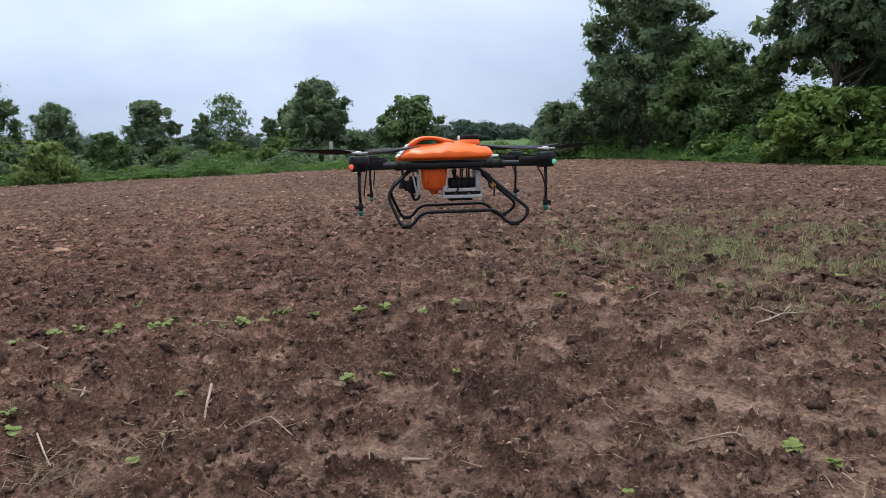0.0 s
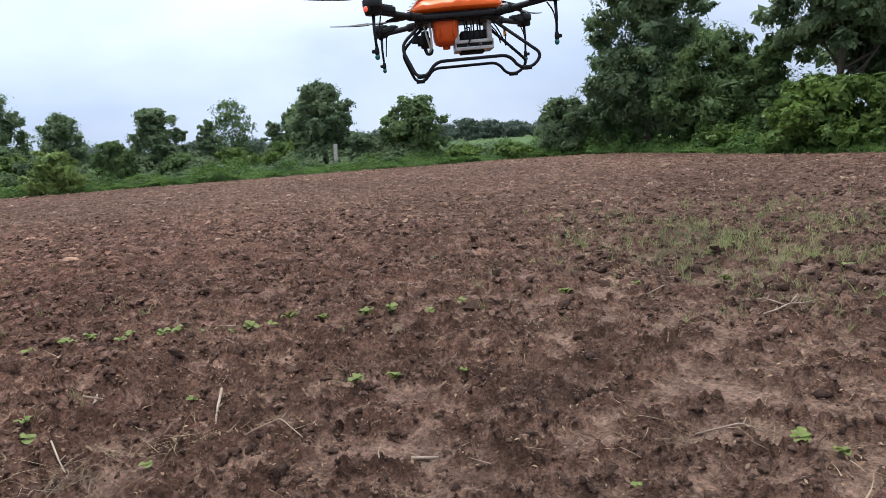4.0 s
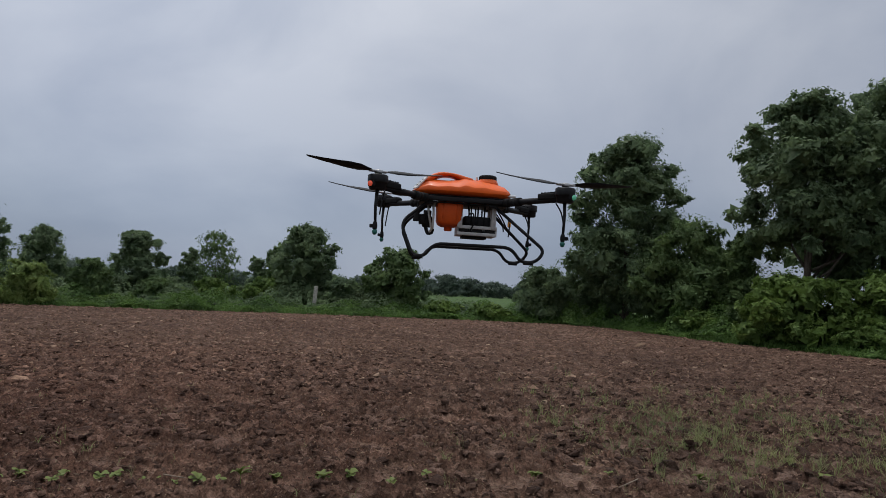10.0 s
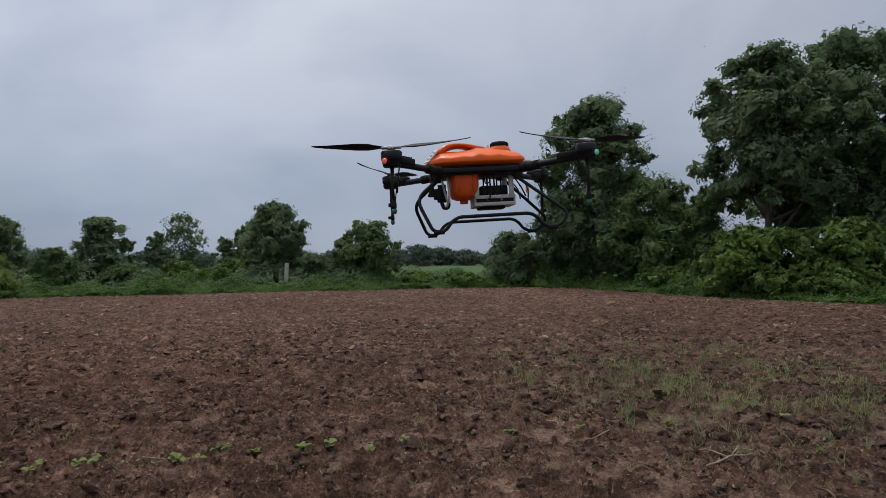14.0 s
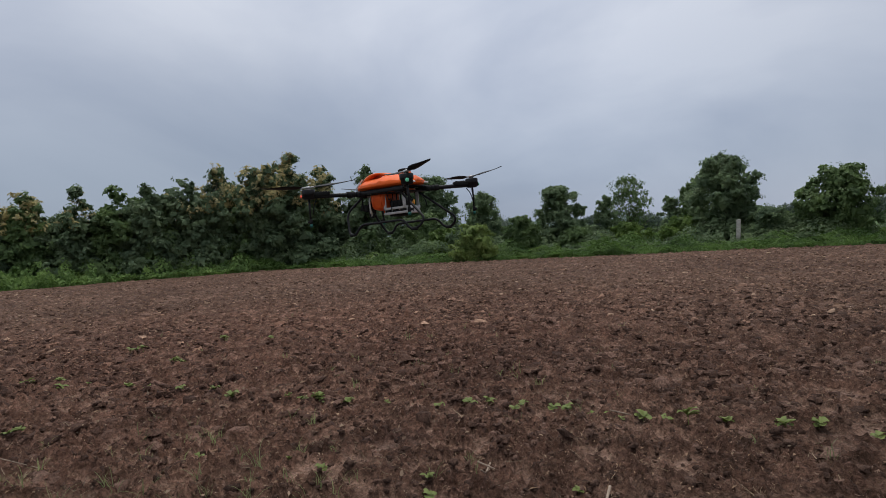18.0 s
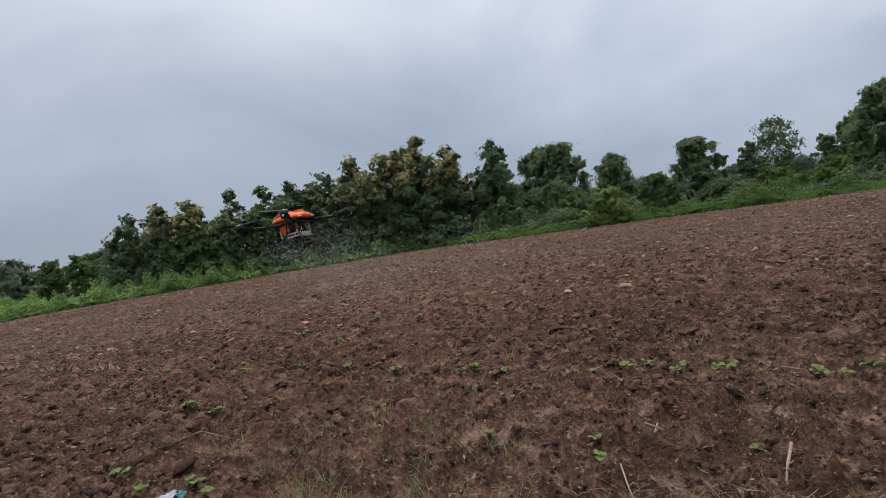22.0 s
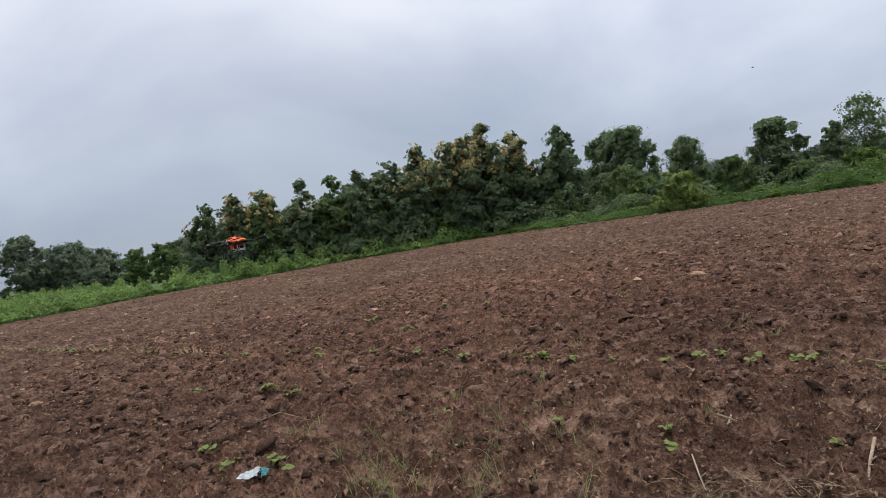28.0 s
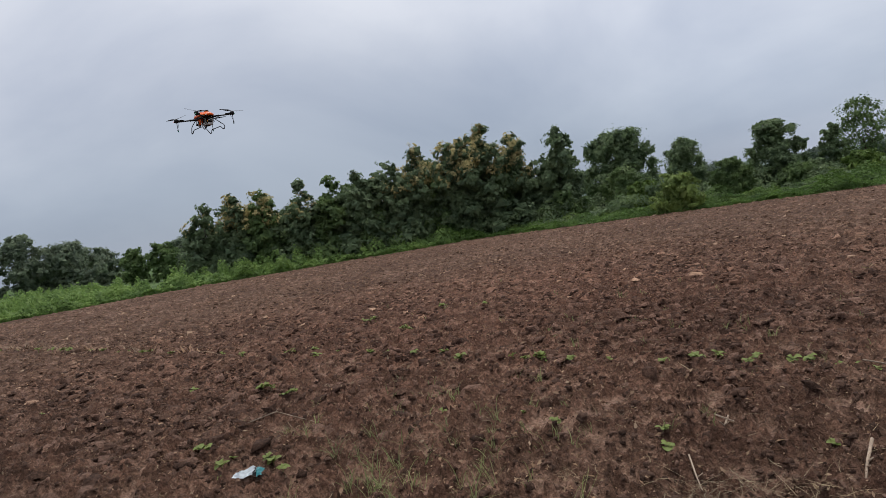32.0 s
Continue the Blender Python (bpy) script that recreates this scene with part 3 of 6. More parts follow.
def make_ground():
    r = [0.0, 0.002, 0.3, 0.6]
    while r[-1] < 46:
        r.append(r[-1] * (1.0070 if r[-1] < 10 else 1.012) if r[-1] > 1.5 else r[-1] + 0.04)
    while r[-1] < 3600:
        r.append(r[-1] * 1.07)
    r = np.array(r[1:])
    az = np.concatenate([np.arange(-37, 103, 0.2), np.arange(103, 322, 3.0)])
    a = np.radians(az)
    R, A = np.meshgrid(r, a, indexing="ij")
    X, Y = -R * np.sin(A), R * np.cos(A)
    d = off_field(X, Y)
    inside = np.clip(-d / 0.4, 0, 1)
    rise = np.clip(d / 2.5, 0, 1)
    rise = rise * rise * (3 - 2 * rise)
    fade = np.clip(1 - (d - 9) / 14, 0.12, 1)
    mound = rise * fade * (0.06 + 0.38 * fbm(X * 0.35, Y * 0.35, 71, 3))
    fine = np.clip(12.0 / np.maximum(R, 0.1), 0, 1)
    soil, crumb = field_relief(X, Y, fine, True)
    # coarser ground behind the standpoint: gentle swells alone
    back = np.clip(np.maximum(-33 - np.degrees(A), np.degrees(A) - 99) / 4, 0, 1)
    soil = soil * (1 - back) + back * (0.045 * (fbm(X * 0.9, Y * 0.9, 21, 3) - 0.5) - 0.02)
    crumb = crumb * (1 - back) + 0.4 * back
    Z = inside * soil + (1 - inside) * mound
    Z *= np.clip((R - 0.25) / 0.5, 0, 1)
    nr, na = R.shape
    verts = np.concatenate([np.stack([X, Y, Z], -1).reshape(-1, 3), [[0, 0, 0]]])
    i, j = np.meshgrid(np.arange(nr - 1), np.arange(na), indexing="ij")
    k = (j + 1) % na
    quads = np.stack([i * na + j, (i + 1) * na + j, (i + 1) * na + k, i * na + k], -1).reshape(-1, 4)

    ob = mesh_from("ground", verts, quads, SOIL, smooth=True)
    ob.data.materials.append(WEEDS)
    at = ob.data.attributes.new("crumb", "FLOAT", "POINT")
    at.data.foreach_set("value", np.r_[crumb.ravel(), 0].astype(np.float32))
    q = verts[quads].mean(1)
    edge = off_field(q[:, 0], q[:, 1]) + 0.5 * (fbm(q[:, 0] * 1.3, q[:, 1] * 1.3, 5) - 0.5)
    ob.data.polygons.foreach_set("material_index", (edge > 0).astype(np.int32))
    tagged(ob, "tilled dark brown field soil with clods, green weeds beyond", "ground", kind="structure")



make_ground()


def make_hills():
    """A low wooded ridge on the horizon, its haze mixed into the surface colour."""
    az = np.radians(np.arange(8.0, 66.0, 0.5))
    wave = fbm(az * 14, az * 3, 91, 4)
    tall = (5.0 + 24.0 * wave) * np.sin(np.linspace(0, math.pi, len(az))) ** 0.4
    rows = []
    for r, k in ((1380, -0.1), (1440, 0.55), (1500, 1.0), (1600, 0.9), (1750, -0.1)):
        rows.append(np.stack([-r * np.sin(az), r * np.cos(az), np.where(k > 0, k * tall + 2.0 * fbm(az * 90, az * 0 + r, 95, 3), -3.0)], -1))
    n = len(az)
    i, j = np.meshgrid(np.arange(len(rows) - 1), np.arange(n - 1), indexing="ij")
    quads = np.stack([i * n + j, i * n + j + 1, (i + 1) * n + j + 1, (i + 1) * n + j], -1).reshape(-1, 4)
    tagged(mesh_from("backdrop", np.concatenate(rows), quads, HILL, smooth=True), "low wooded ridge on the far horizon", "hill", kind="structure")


make_hills()


# ---- foliage ----
def leaf_frame(rng, pos, nrm, size, jitter):
    n = len(pos)
    nrm = nrm + jitter * rng.normal(size=(n, 3))
    nrm /= np.linalg.norm(nrm, axis=1, keepdims=True) + 1e-9
    t = rng.normal(size=(n, 3)) + np.array([0, 0, -0.35])
    t -= nrm * (t * nrm).sum(1, keepdims=True)
    t /= np.linalg.norm(t, axis=1, keepdims=True) + 1e-9
    return nrm, t, np.cross(nrm, t), (size * rng.uniform(0.65, 1.3, n))[:, None]


def leaf_cards(rng, pos, nrm, size, aspect=0.55, jitter=0.7):
    """Folded leaves: each a quad of four corners bent along its midrib, at pos and facing about nrm."""
    nrm, t, b, s = leaf_frame(rng, pos, nrm, size, jitter)
    w = s * aspect
    tip, root = pos + t * s * 0.55, pos - t * s * 0.5
    left, right = pos + b * w * 0.5 + nrm * s * 0.12, pos - b * w * 0.5 + nrm * s * 0.12
    verts = np.stack([root, right, tip, left], 1).reshape(-1, 3)
    return verts, np.arange(4 * len(pos)).reshape(-1, 4)


def leaf_tips(rng, pos, nrm, size, aspect=0.6, jitter=0.28):
    """Pointed leaves seen from afar: one three-cornered face each."""
    nrm, t, b, s = leaf_frame(rng, pos, nrm, size, jitter)
    w = s * aspect
    verts = np.stack([pos + t * s * 0.6, pos - t * s * 0.4 + b * w * 0.5, pos - t * s * 0.4 - b * w * 0.5], 1).reshape(-1, 3)
    return verts, np.arange(3 * len(pos)).reshape(-1, 3)


def sphere_dirs(rng, n):
    d = rng.normal(size=(n, 3))
    return d / np.linalg.norm(d, axis=1, keepdims=True)


def ragged(P, seed, size):
    """Pull points about by smooth waves, so that round lobes grow into uneven clumps; size: the lobes' usual radius."""
    rng = np.random.default_rng(seed)
    out = P.copy()
    for wave, amp in ((3.2, 0.30), (2.4, 0.24), (1.5, 0.20), (1.1, 0.15), (0.7, 0.11), (0.5, 0.08)):
        for _ in range(2):
            k = sphere_dirs(rng, 1)[0] * 2 * math.pi / (wave * size)
            way = sphere_dirs(rng, 1)[0] * np.array([1, 1, 0.7])
            out += amp * size * np.sin(out @ k + rng.uniform(0, 6.28))[:, None] * way
    return out


def crown_leaves(rng, lobes, leaf, cover, aspect=0.55, fine=0.70, seed=0):
    """Leaves on lobes (x, y, z, rx, rz): ragged shells of small sprays with gaps."""
    P, N = [], []
    leaf, aspect = leaf * fine * 1.08, aspect + 0.1
    for x, y, z, rx, rz in lobes:
        n = max(int(4 * math.pi * rx * (rx + 2 * rz) / 3 * cover * 0.95 / (leaf * leaf * aspect)), 12)
        d = sphere_dirs(rng, n)
        # sprays: leaves gather round a few twig ends
        tw = sphere_dirs(rng, max(n // 16, 6))
        which = rng.integers(0, len(tw), n)
        d = d * 0.34 + tw[which]
        d /= np.linalg.norm(d, axis=1, keepdims=True)
        reach = rng.normal(0.88, 0.16, len(tw)).clip(0.5, 1.2)[which]
        rad = reach + rng.normal(0, 0.09, n)
        p = d * rad[:, None] * np.array([rx, rx, rz]) + np.array([x, y, z])
        P.append(p)
        N.append(d + np.array([0, 0, 0.4]))
    P, N = np.concatenate(P), np.concatenate(N)
    P = ragged(P, seed, float(np.median([q[3] for q in lobes])))
    keep = P[:, 2] > 0.05
    return leaf_tips(rng, P[keep], N[keep], leaf, aspect)


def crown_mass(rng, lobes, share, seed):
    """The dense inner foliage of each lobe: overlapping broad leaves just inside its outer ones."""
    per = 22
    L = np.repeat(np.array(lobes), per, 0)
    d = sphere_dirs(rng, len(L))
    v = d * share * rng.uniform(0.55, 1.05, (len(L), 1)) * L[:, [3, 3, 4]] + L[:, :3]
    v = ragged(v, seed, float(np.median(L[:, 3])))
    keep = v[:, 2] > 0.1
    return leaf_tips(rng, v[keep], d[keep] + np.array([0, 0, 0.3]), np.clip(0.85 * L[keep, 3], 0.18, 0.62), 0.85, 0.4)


def auto_lobes(rng, h, r, low, n, taper=0.5, upright=1.0):
    """Lobes that fill a ragged crown of height h and half width r from the height low upwards: an inner mass and limb ends of uneven reach."""
    out = []
    for k in range(6):
        f = (k + 0.5) / 6
        out.append((rng.uniform(-0.15, 0.15) * r, rng.uniform(-0.15, 0.15) * r, low + (h - low) * (0.12 + 0.70 * f), 0.52 * r * (1 - taper * 0.6 * f), 0.36 * (h - low) / 4 + 0.16 * r))
    n = int(n * 1.4)
    for k in range(n):
        f = (k + 0.5) / n
        env = r * (math.sin(math.pi * (0.16 + 0.74 * f)) ** 0.7) * (1 - 0.45 * taper * f) * rng.uniform(0.72, 1.12)
        a = k * 2.39996 + rng.uniform(-0.7, 0.7)
        s = r * rng.uniform(0.15, 0.31)
        q = max(env - s, 0.1 * r)
        z = low + (h - low) * f * 0.93 + rng.uniform(-0.05, 0.05) * h
        x, y, z = q * math.cos(a), q * math.sin(a), min(max(z, s * 0.8), h - s * 0.8 * upright)
        out.append((x, y, z, s, s * rng.uniform(0.65, 0.95) * upright))
        for _ in range(2):
            d = rng.normal(size=3)
            d = d / np.linalg.norm(d) * s * 0.95
            t = s * rng.uniform(0.4, 0.7)
            out.append((x + d[0], y + d[1], min(z + abs(d[2]) * 0.6, h - t * 0.7), t, t * 0.8 * upright))
    for k in range(3):
        t = r * rng.uniform(0.13, 0.22)
        out.append((rng.uniform(-0.3, 0.3) * r, rng.uniform(-0.3, 0.3) * r, h - t * 0.9 - k * 0.05 * h, t, t * upright))
    return out


def timber_lobes(rng, h, r):
    """A crown of several upright leaders of uneven height, each with short ragged side sprays."""
    out = []
    for k in range(8):
        a, q = 2.4 * k + rng.uniform(0, 1.5), 0.0 if k == 0 else r * rng.uniform(0.30, 0.78)
        top = h if k == 0 else h * rng.uniform(0.56, 0.93)
        z = 0.35 + rng.uniform(0, 0.3)
        while z < top - 0.15:
            f = z / top
            s = (0.31 + 0.58 * (1 - f)) * rng.uniform(0.75, 1.25) * (0.6 + 0.25 * r)
            o = (0.17 + 0.58 * (1 - f)) * r * rng.uniform(0.3, 1.0)
            c = rng.uniform(0, 6.28)
            out.append((q * math.cos(a) * (0.5 + 0.5 * f) + o * math.cos(c), q * math.sin(a) * (0.5 + 0.5 * f) + o * math.sin(c), z, s, s * rng.uniform(0.6, 0.85)))
            z += s * rng.uniform(0.45, 0.85)
        out.append((q * math.cos(a), q * math.sin(a), top - 0.42, 0.36 * rng.uniform(0.8, 1.2), 0.42))
    return out


def tree(name, label, category, x, y, h, r, material, leaf=0.22, low=0.3, n=22, cover=0.85, seed=1, taper=0.5, trunk=0.10, upright=1.0,
         lobes=None, group="", limbs=6, aspect=0.55, blossom=0.0, lean=0.0):
    rng = np.random.default_rng(seed)
    z0 = float(ground_height(x, y)) - 0.05
    top = empty(name, pose(x, y, z0, 0, 0, 0))
    tagged(top, label, category, group)
    timber = lobes == "timber"
    if timber:
        lobes = timber_lobes(rng, h, r)
    lobes = lobes or auto_lobes(rng, h, r, low * h, n, taper, upright)
    if trunk > 0:
        bm = bmesh.new()
        th = h * max(low + 0.25, 0.5)
        pts = [(lean * t * t * th + 0.05 * math.sin(3 * t + seed), 0.05 * math.sin(4 * t + 2 * seed), th * t) for t in (0, 0.15, 0.35, 0.6, 0.8, 1.0)]
        tube(bm, pts, [trunk * k for k in (1.5, 1.05, 0.9, 0.75, 0.55, 0.35)], 9)
        part("trunk", bm, BARK, top)
        for k in range(limbs):
            lx, ly, lz, ls, _ = lobes[(k * 5 + 1) % len(lobes)]
            s = min(0.45 + 0.5 * k / max(limbs, 1), 0.95) * min(th, lz * 0.8)
            f = s / th
            ax, ay = lean * f * f * th + 0.05 * math.sin(3 * f + seed), 0.05 * math.sin(4 * f + 2 * seed)
            bm = bmesh.new()
            mid = ((ax + lx) / 2, (ay + ly) / 2, (s + lz) / 2 - 0.08 * h * 0.3)
            tube(bm, [(ax, ay, s), mid, (lx, ly, lz)], [trunk * 0.45, trunk * 0.32, trunk * 0.12], 6)
            part("limb", bm, BARK, top)
    v, f = crown_leaves(rng, lobes, leaf, cover, aspect, seed=seed)
    crown = mesh_from("crown", v, f, material, top)
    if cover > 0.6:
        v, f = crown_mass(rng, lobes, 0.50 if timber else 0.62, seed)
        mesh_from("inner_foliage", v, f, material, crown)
    if blossom:
        high = [q for q in lobes if q[2] > 0.52 * h and q[3] < 0.6 * r]
        up = [(a, b, c + 0.35 * e, d * 0.95, e) for a, b, c, d, e in high[:: max(int(0.55 / blossom), 1)]]
        v, f = crown_leaves(rng, up, 0.15, 1.1, 0.7, 1.0, seed)
        mesh_from("blossom", v, f, BLOSSOM, top)["label"] = "faded tan flower panicles"
    return top


T_TREE = "tree"
# back border, from right to left
tree("dark_tree", "tall dark green broadleaf tree with open branches", T_TREE, 12.1, 28.5, 10.5, 3.3, LEAF_DARK, 0.21, 0.36, 44, 0.8, 11, 0.35, 0.16, 0.85, limbs=9)
tree("dark_tree", "tall dark green tree leaning over a bush", T_TREE, 15.8, 29.8, 11.0, 4.2, LEAF_DARK, 0.22, 0.22, 50, 0.85, 12, 0.3, 0.18, 0.85, limbs=9)
tree("dark_tree", "tall dark tree at the edge of the weeds", T_TREE, 18.2, 22.4, 9.6, 3.4, LEAF_DARK, 0.22, 0.28, 28, 0.6, 13, 0.3, 0.17, 0.85)
tree("leafy_tree", "tall dense dark green tree behind a thicket", T_TREE, 6.0, 36.5, 10.4, 4.0, LEAF_DARK, 0.21, 0.08, 40, 0.95, 14, 0.45, 0.17, 0.9, limbs=7)
tree("thicket", "dense green thicket overgrown with creepers", "bush", 8.5, 32.8, 5.3, 3.1, LEAF_MID, 0.17, 0.0, 24, 1.0, 15, 0.5, 0.07)
tree("thicket", "pale green feathery thicket beside dark trees", "bush", 10.5, 30.9, 4.7, 2.0, LEAF_MID, 0.14, 0.05, 18, 0.8, 16, 0.5, 0.06)
tree("broad_leaf_bush", "bright green broad-leaved bush at the field edge", "bush", 10.5, 26.1, 2.75, 2.4, LEAF_BRIGHT, 0.24, 0.0, 22, 1.0, 17, 0.4, 0.05, limbs=4, aspect=0.6)
tree("broad_leaf_bush", "low bright green bush beside the field", "bush", 13.5, 25.0, 2.75, 2.4, LEAF_BRIGHT, 0.24, 0.0, 16, 1.0, 18, 0.4, 0.04, limbs=3, aspect=0.6)
tree("thicket", "dark shrubby thicket under a tall tree", "bush", 1.6, 36.9, 3.1, 2.2, LEAF_DARK, 0.17, 0.0, 18, 0.95, 19, 0.5, 0.06)
tree("thicket", "dark leafy shrub below a tall tree", "bush", 4.3, 38.6, 3.7, 2.0, LEAF_DARK, 0.17, 0.0, 15, 0.95, 20, 0.5, 0.06)
tree("round_tree", "round bushy green tree behind the hedge", T_TREE, -6.9, 37.3, 3.7, 2.35, LEAF_MID, 0.18, 0.0, 26, 0.9, 21, 0.3, 0.09)
tree("leafy_tree", "dark green tree with a tall pointed crown", T_TREE, -12.6, 37.9, 5.0, 2.7, LEAF_DARK, 0.18, 0.02, 30, 0.9, 22, 0.75, 0.11)
tree("leafy_tree", "green tree partly hidden by its neighbour", T_TREE, -15.7, 41.1, 3.9, 1.6, LEAF_MID, 0.18, 0.0, 18, 0.9, 23, 0.5, 0.09)
tree("small_tree", "small dark tree in the border", T_TREE, -16.1, 38.7, 3.0, 1.05, LEAF_DARK, 0.17, 0.0, 14, 0.9, 24, 0.5, 0.06)
tree("airy_tree", "slender airy tree with see-through crown", T_TREE, -19.3, 39.6, 4.6, 1.9, LEAF_MID, 0.16, 0.2, 22, 0.5, 25, 0.4, 0.08, limbs=9)
tree("small_tree", "small dark tree beside an airy one", T_TREE, -18.8, 35.4, 3.1, 1.0, LEAF_DARK, 0.17, 0.0, 14, 0.9, 26, 0.5, 0.06)
tree("leafy_tree", "upright dark green tree with forked crown", T_TREE, -20.9, 33.7, 3.9, 1.75, LEAF_DARK, 0.17, 0.05, 22, 0.85, 27, 0.4, 0.08, limbs=8)
tree("small_bush", "small round green bush in the weeds", "bush", -21.2, 30.2, 2.2, 1.2, LEAF_MID, 0.13, 0.1, 14, 0.9, 28, 0.4, 0.05)
tree("leafy_tree", "dark tree with a rounded crown", T_TREE, -27.0, 33.8, 3.9, 2.05, LEAF_DARK, 0.18, 0.0, 22, 0.95, 29, 0.5, 0.09)
tree("pale_bush", "yellow-green bush with drooping leaves", "bush", -22.0, 26.9, 2.0, 1.6, LEAF_LIGHT, 0.16, 0.0, 16, 0.9, 30, 0.4, 0.05, aspect=0.4)
tree("leafy_tree", "tall dark tree with ragged spreading top", T_TREE, -34.5, 36.2, 5.9, 3.5, LEAF_DARK, 0.21, 0.0, 30, 0.85, 31, 0.3, 0.13, limbs=9)
tree("round_tree", "round green shrub in front of a dark tree", "bush", -28.9, 30.5, 2.8, 2.0, LEAF_MID, 0.15, 0.0, 18, 0.9, 32, 0.4, 0.06)
# shrubs that close the gaps between the trees: x, y, height, half width, foliage
SHRUBS = [(-1.4, 35.9, 0.75, 1.5, 2), (-4.2, 36.4, 0.7, 1.4, 2), (-9.8, 36.2, 1.7, 1.6, 0), (-8.6, 39.0, 1.7, 1.7, 1), (-14.4, 36.0, 1.6, 1.6, 2), (-17.2, 35.0, 1.5, 1.7, 2), (-16.9, 41.5, 1.5, 2.2, 0), (-19.2, 32.6, 1.4, 1.5, 1),
          (-21.6, 37.5, 1.3, 2.0, 0), (-23.0, 33.6, 1.7, 1.9, 1), (-24.5, 29.2, 1.5, 1.6, 0), (-25.8, 37.5, 1.6, 2.4, 1), (-26.2, 29.4, 1.7, 1.5, 2), (-30.4, 33.0, 2.4, 2.2, 0), (-31.0, 27.4, 2.0, 1.7, 1), (8.3, 30.4, 1.0, 1.3, 2), (12.6, 23.9, 1.1, 1.3, 2)]
SHRUBS += [(9.8, 28.3, 1.4, 1.4, 1), (16.0, 20.6, 1.6, 1.8, 2), (18.0, 18.6, 1.9, 2.0, 1), (-12.2, 41.5, 1.8, 2.2, 0)]
for k, (x, y, h, r, m) in enumerate(SHRUBS):
    tree("border_shrub", ("dark green shrub in the weedy border", "leafy green shrub in the weedy border", "bright green creeper-covered shrub at the field edge")[m], "bush", x, y, h, r,
         (LEAF_DARK, LEAF_MID, LEAF_BRIGHT)[m], 0.17, 0.0, 12, 0.95, 130 + k, 0.4, 0.03, group="shrubs of the border", limbs=2, aspect=0.6)
# row of broad-leaved timber trees along the left edge: x, y, height, half width, share in flower
TEAKS = [(-32.4, 28.5, 6.0, 1.9, 0.0), (-34.2, 26.2, 6.0, 1.3, 0.35), (-34.6, 24.0, 6.8, 1.6, 0.30), (-35.8, 22.2, 6.2, 1.3, 0.30),
         (-36.9, 20.3, 6.1, 1.5, 0.35), (-36.9, 18.3, 5.4, 1.4, 0.10), (-37.6, 16.5, 5.3, 1.7, 0.0), (-39.0, 15.2, 5.1, 1.5, 0.0), (-39.8, 13.4, 5.2, 1.4, 0.15),
         (-41.4, 11.3, 4.9, 1.4, 0.25), (-41.9, 9.5, 4.9, 1.5, 0.30), (-42.3, 7.9, 4.5, 1.3, 0.12), (-38.6, 24.0, 5.6, 1.5, 0.0), (-40.4, 18.0, 4.8, 1.6, 0.0)]
for k, (x, y, h, r, b) in enumerate(TEAKS):
    w = r * (1.05 + 0.3 * ((k * 7) % 5) / 4)
    tree("timber_tree", "broad-leaved tree with tan blossom in its top" if b > 0.12 else "broad-leaved dull green tree in a dense row", T_TREE, x, y, h + 0.1, w, (LEAF_TEAK, LEAF_TEAK, LEAF_MID, LEAF_TEAK, LEAF_MID)[k % 5] if b < 0.3 else LEAF_TEAK, 0.26, 0.0, 30, 1.0, 40 + k,
         0.95, 0.08, 1.35, "timber", group="row of timber trees", limbs=5, aspect=0.6, blossom=b)
# younger trees of the same kind that fill the row's foot
YOUNG = [(-33.4, 27.2, 4.2, 1.5), (-34.8, 25.0, 4.6, 1.5), (-35.6, 23.2, 4.3, 1.4), (-36.6, 21.2, 4.4, 1.4), (-37.1, 19.3, 4.0, 1.5), (-37.6, 17.4, 3.7, 1.5), (-38.7, 15.8, 3.5, 1.5), (-39.7, 14.3, 3.4, 1.4),
         (-40.9, 12.3, 3.5, 1.4), (-41.8, 10.4, 3.3, 1.4), (-42.3, 8.7, 3.1, 1.3), (-39.0, 21.0, 4.4, 1.9), (-43.2, 14.0, 4.0, 1.8), (-44.2, 10.4, 3.7, 1.8)]
for k, (x, y, h, r) in enumerate(YOUNG):
    tree("young_timber_tree", "lower broad-leaved dull green tree in the row", T_TREE, x, y, h, r, (LEAF_TEAK, LEAF_MID)[k % 2], 0.34, 0.0, 18, 1.0, 240 + k, 0.8, 0.05, 1.2, "timber", group="row of timber trees", limbs=3, aspect=0.6)
# far trees
FAR = [(-75.0, -3.5, 5.8, 3.0), (-75.0, 0.4, 4.6, 3.8), (-80.0, 3.4, 3.9, 3.0), (-64.8, 5.5, 3.0, 1.7), (-61.6, 7.6, 3.1, 1.9), (-89.0, 13.2, 4.1, 2.4), (-72.0, -9.0, 5.2, 3.6), (-70.0, -14.0, 4.8, 3.5)]
for k, (x, y, h, r) in enumerate(FAR):
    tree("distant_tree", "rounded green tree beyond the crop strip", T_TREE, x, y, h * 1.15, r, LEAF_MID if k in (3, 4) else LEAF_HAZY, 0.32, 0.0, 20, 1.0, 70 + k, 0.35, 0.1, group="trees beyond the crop")
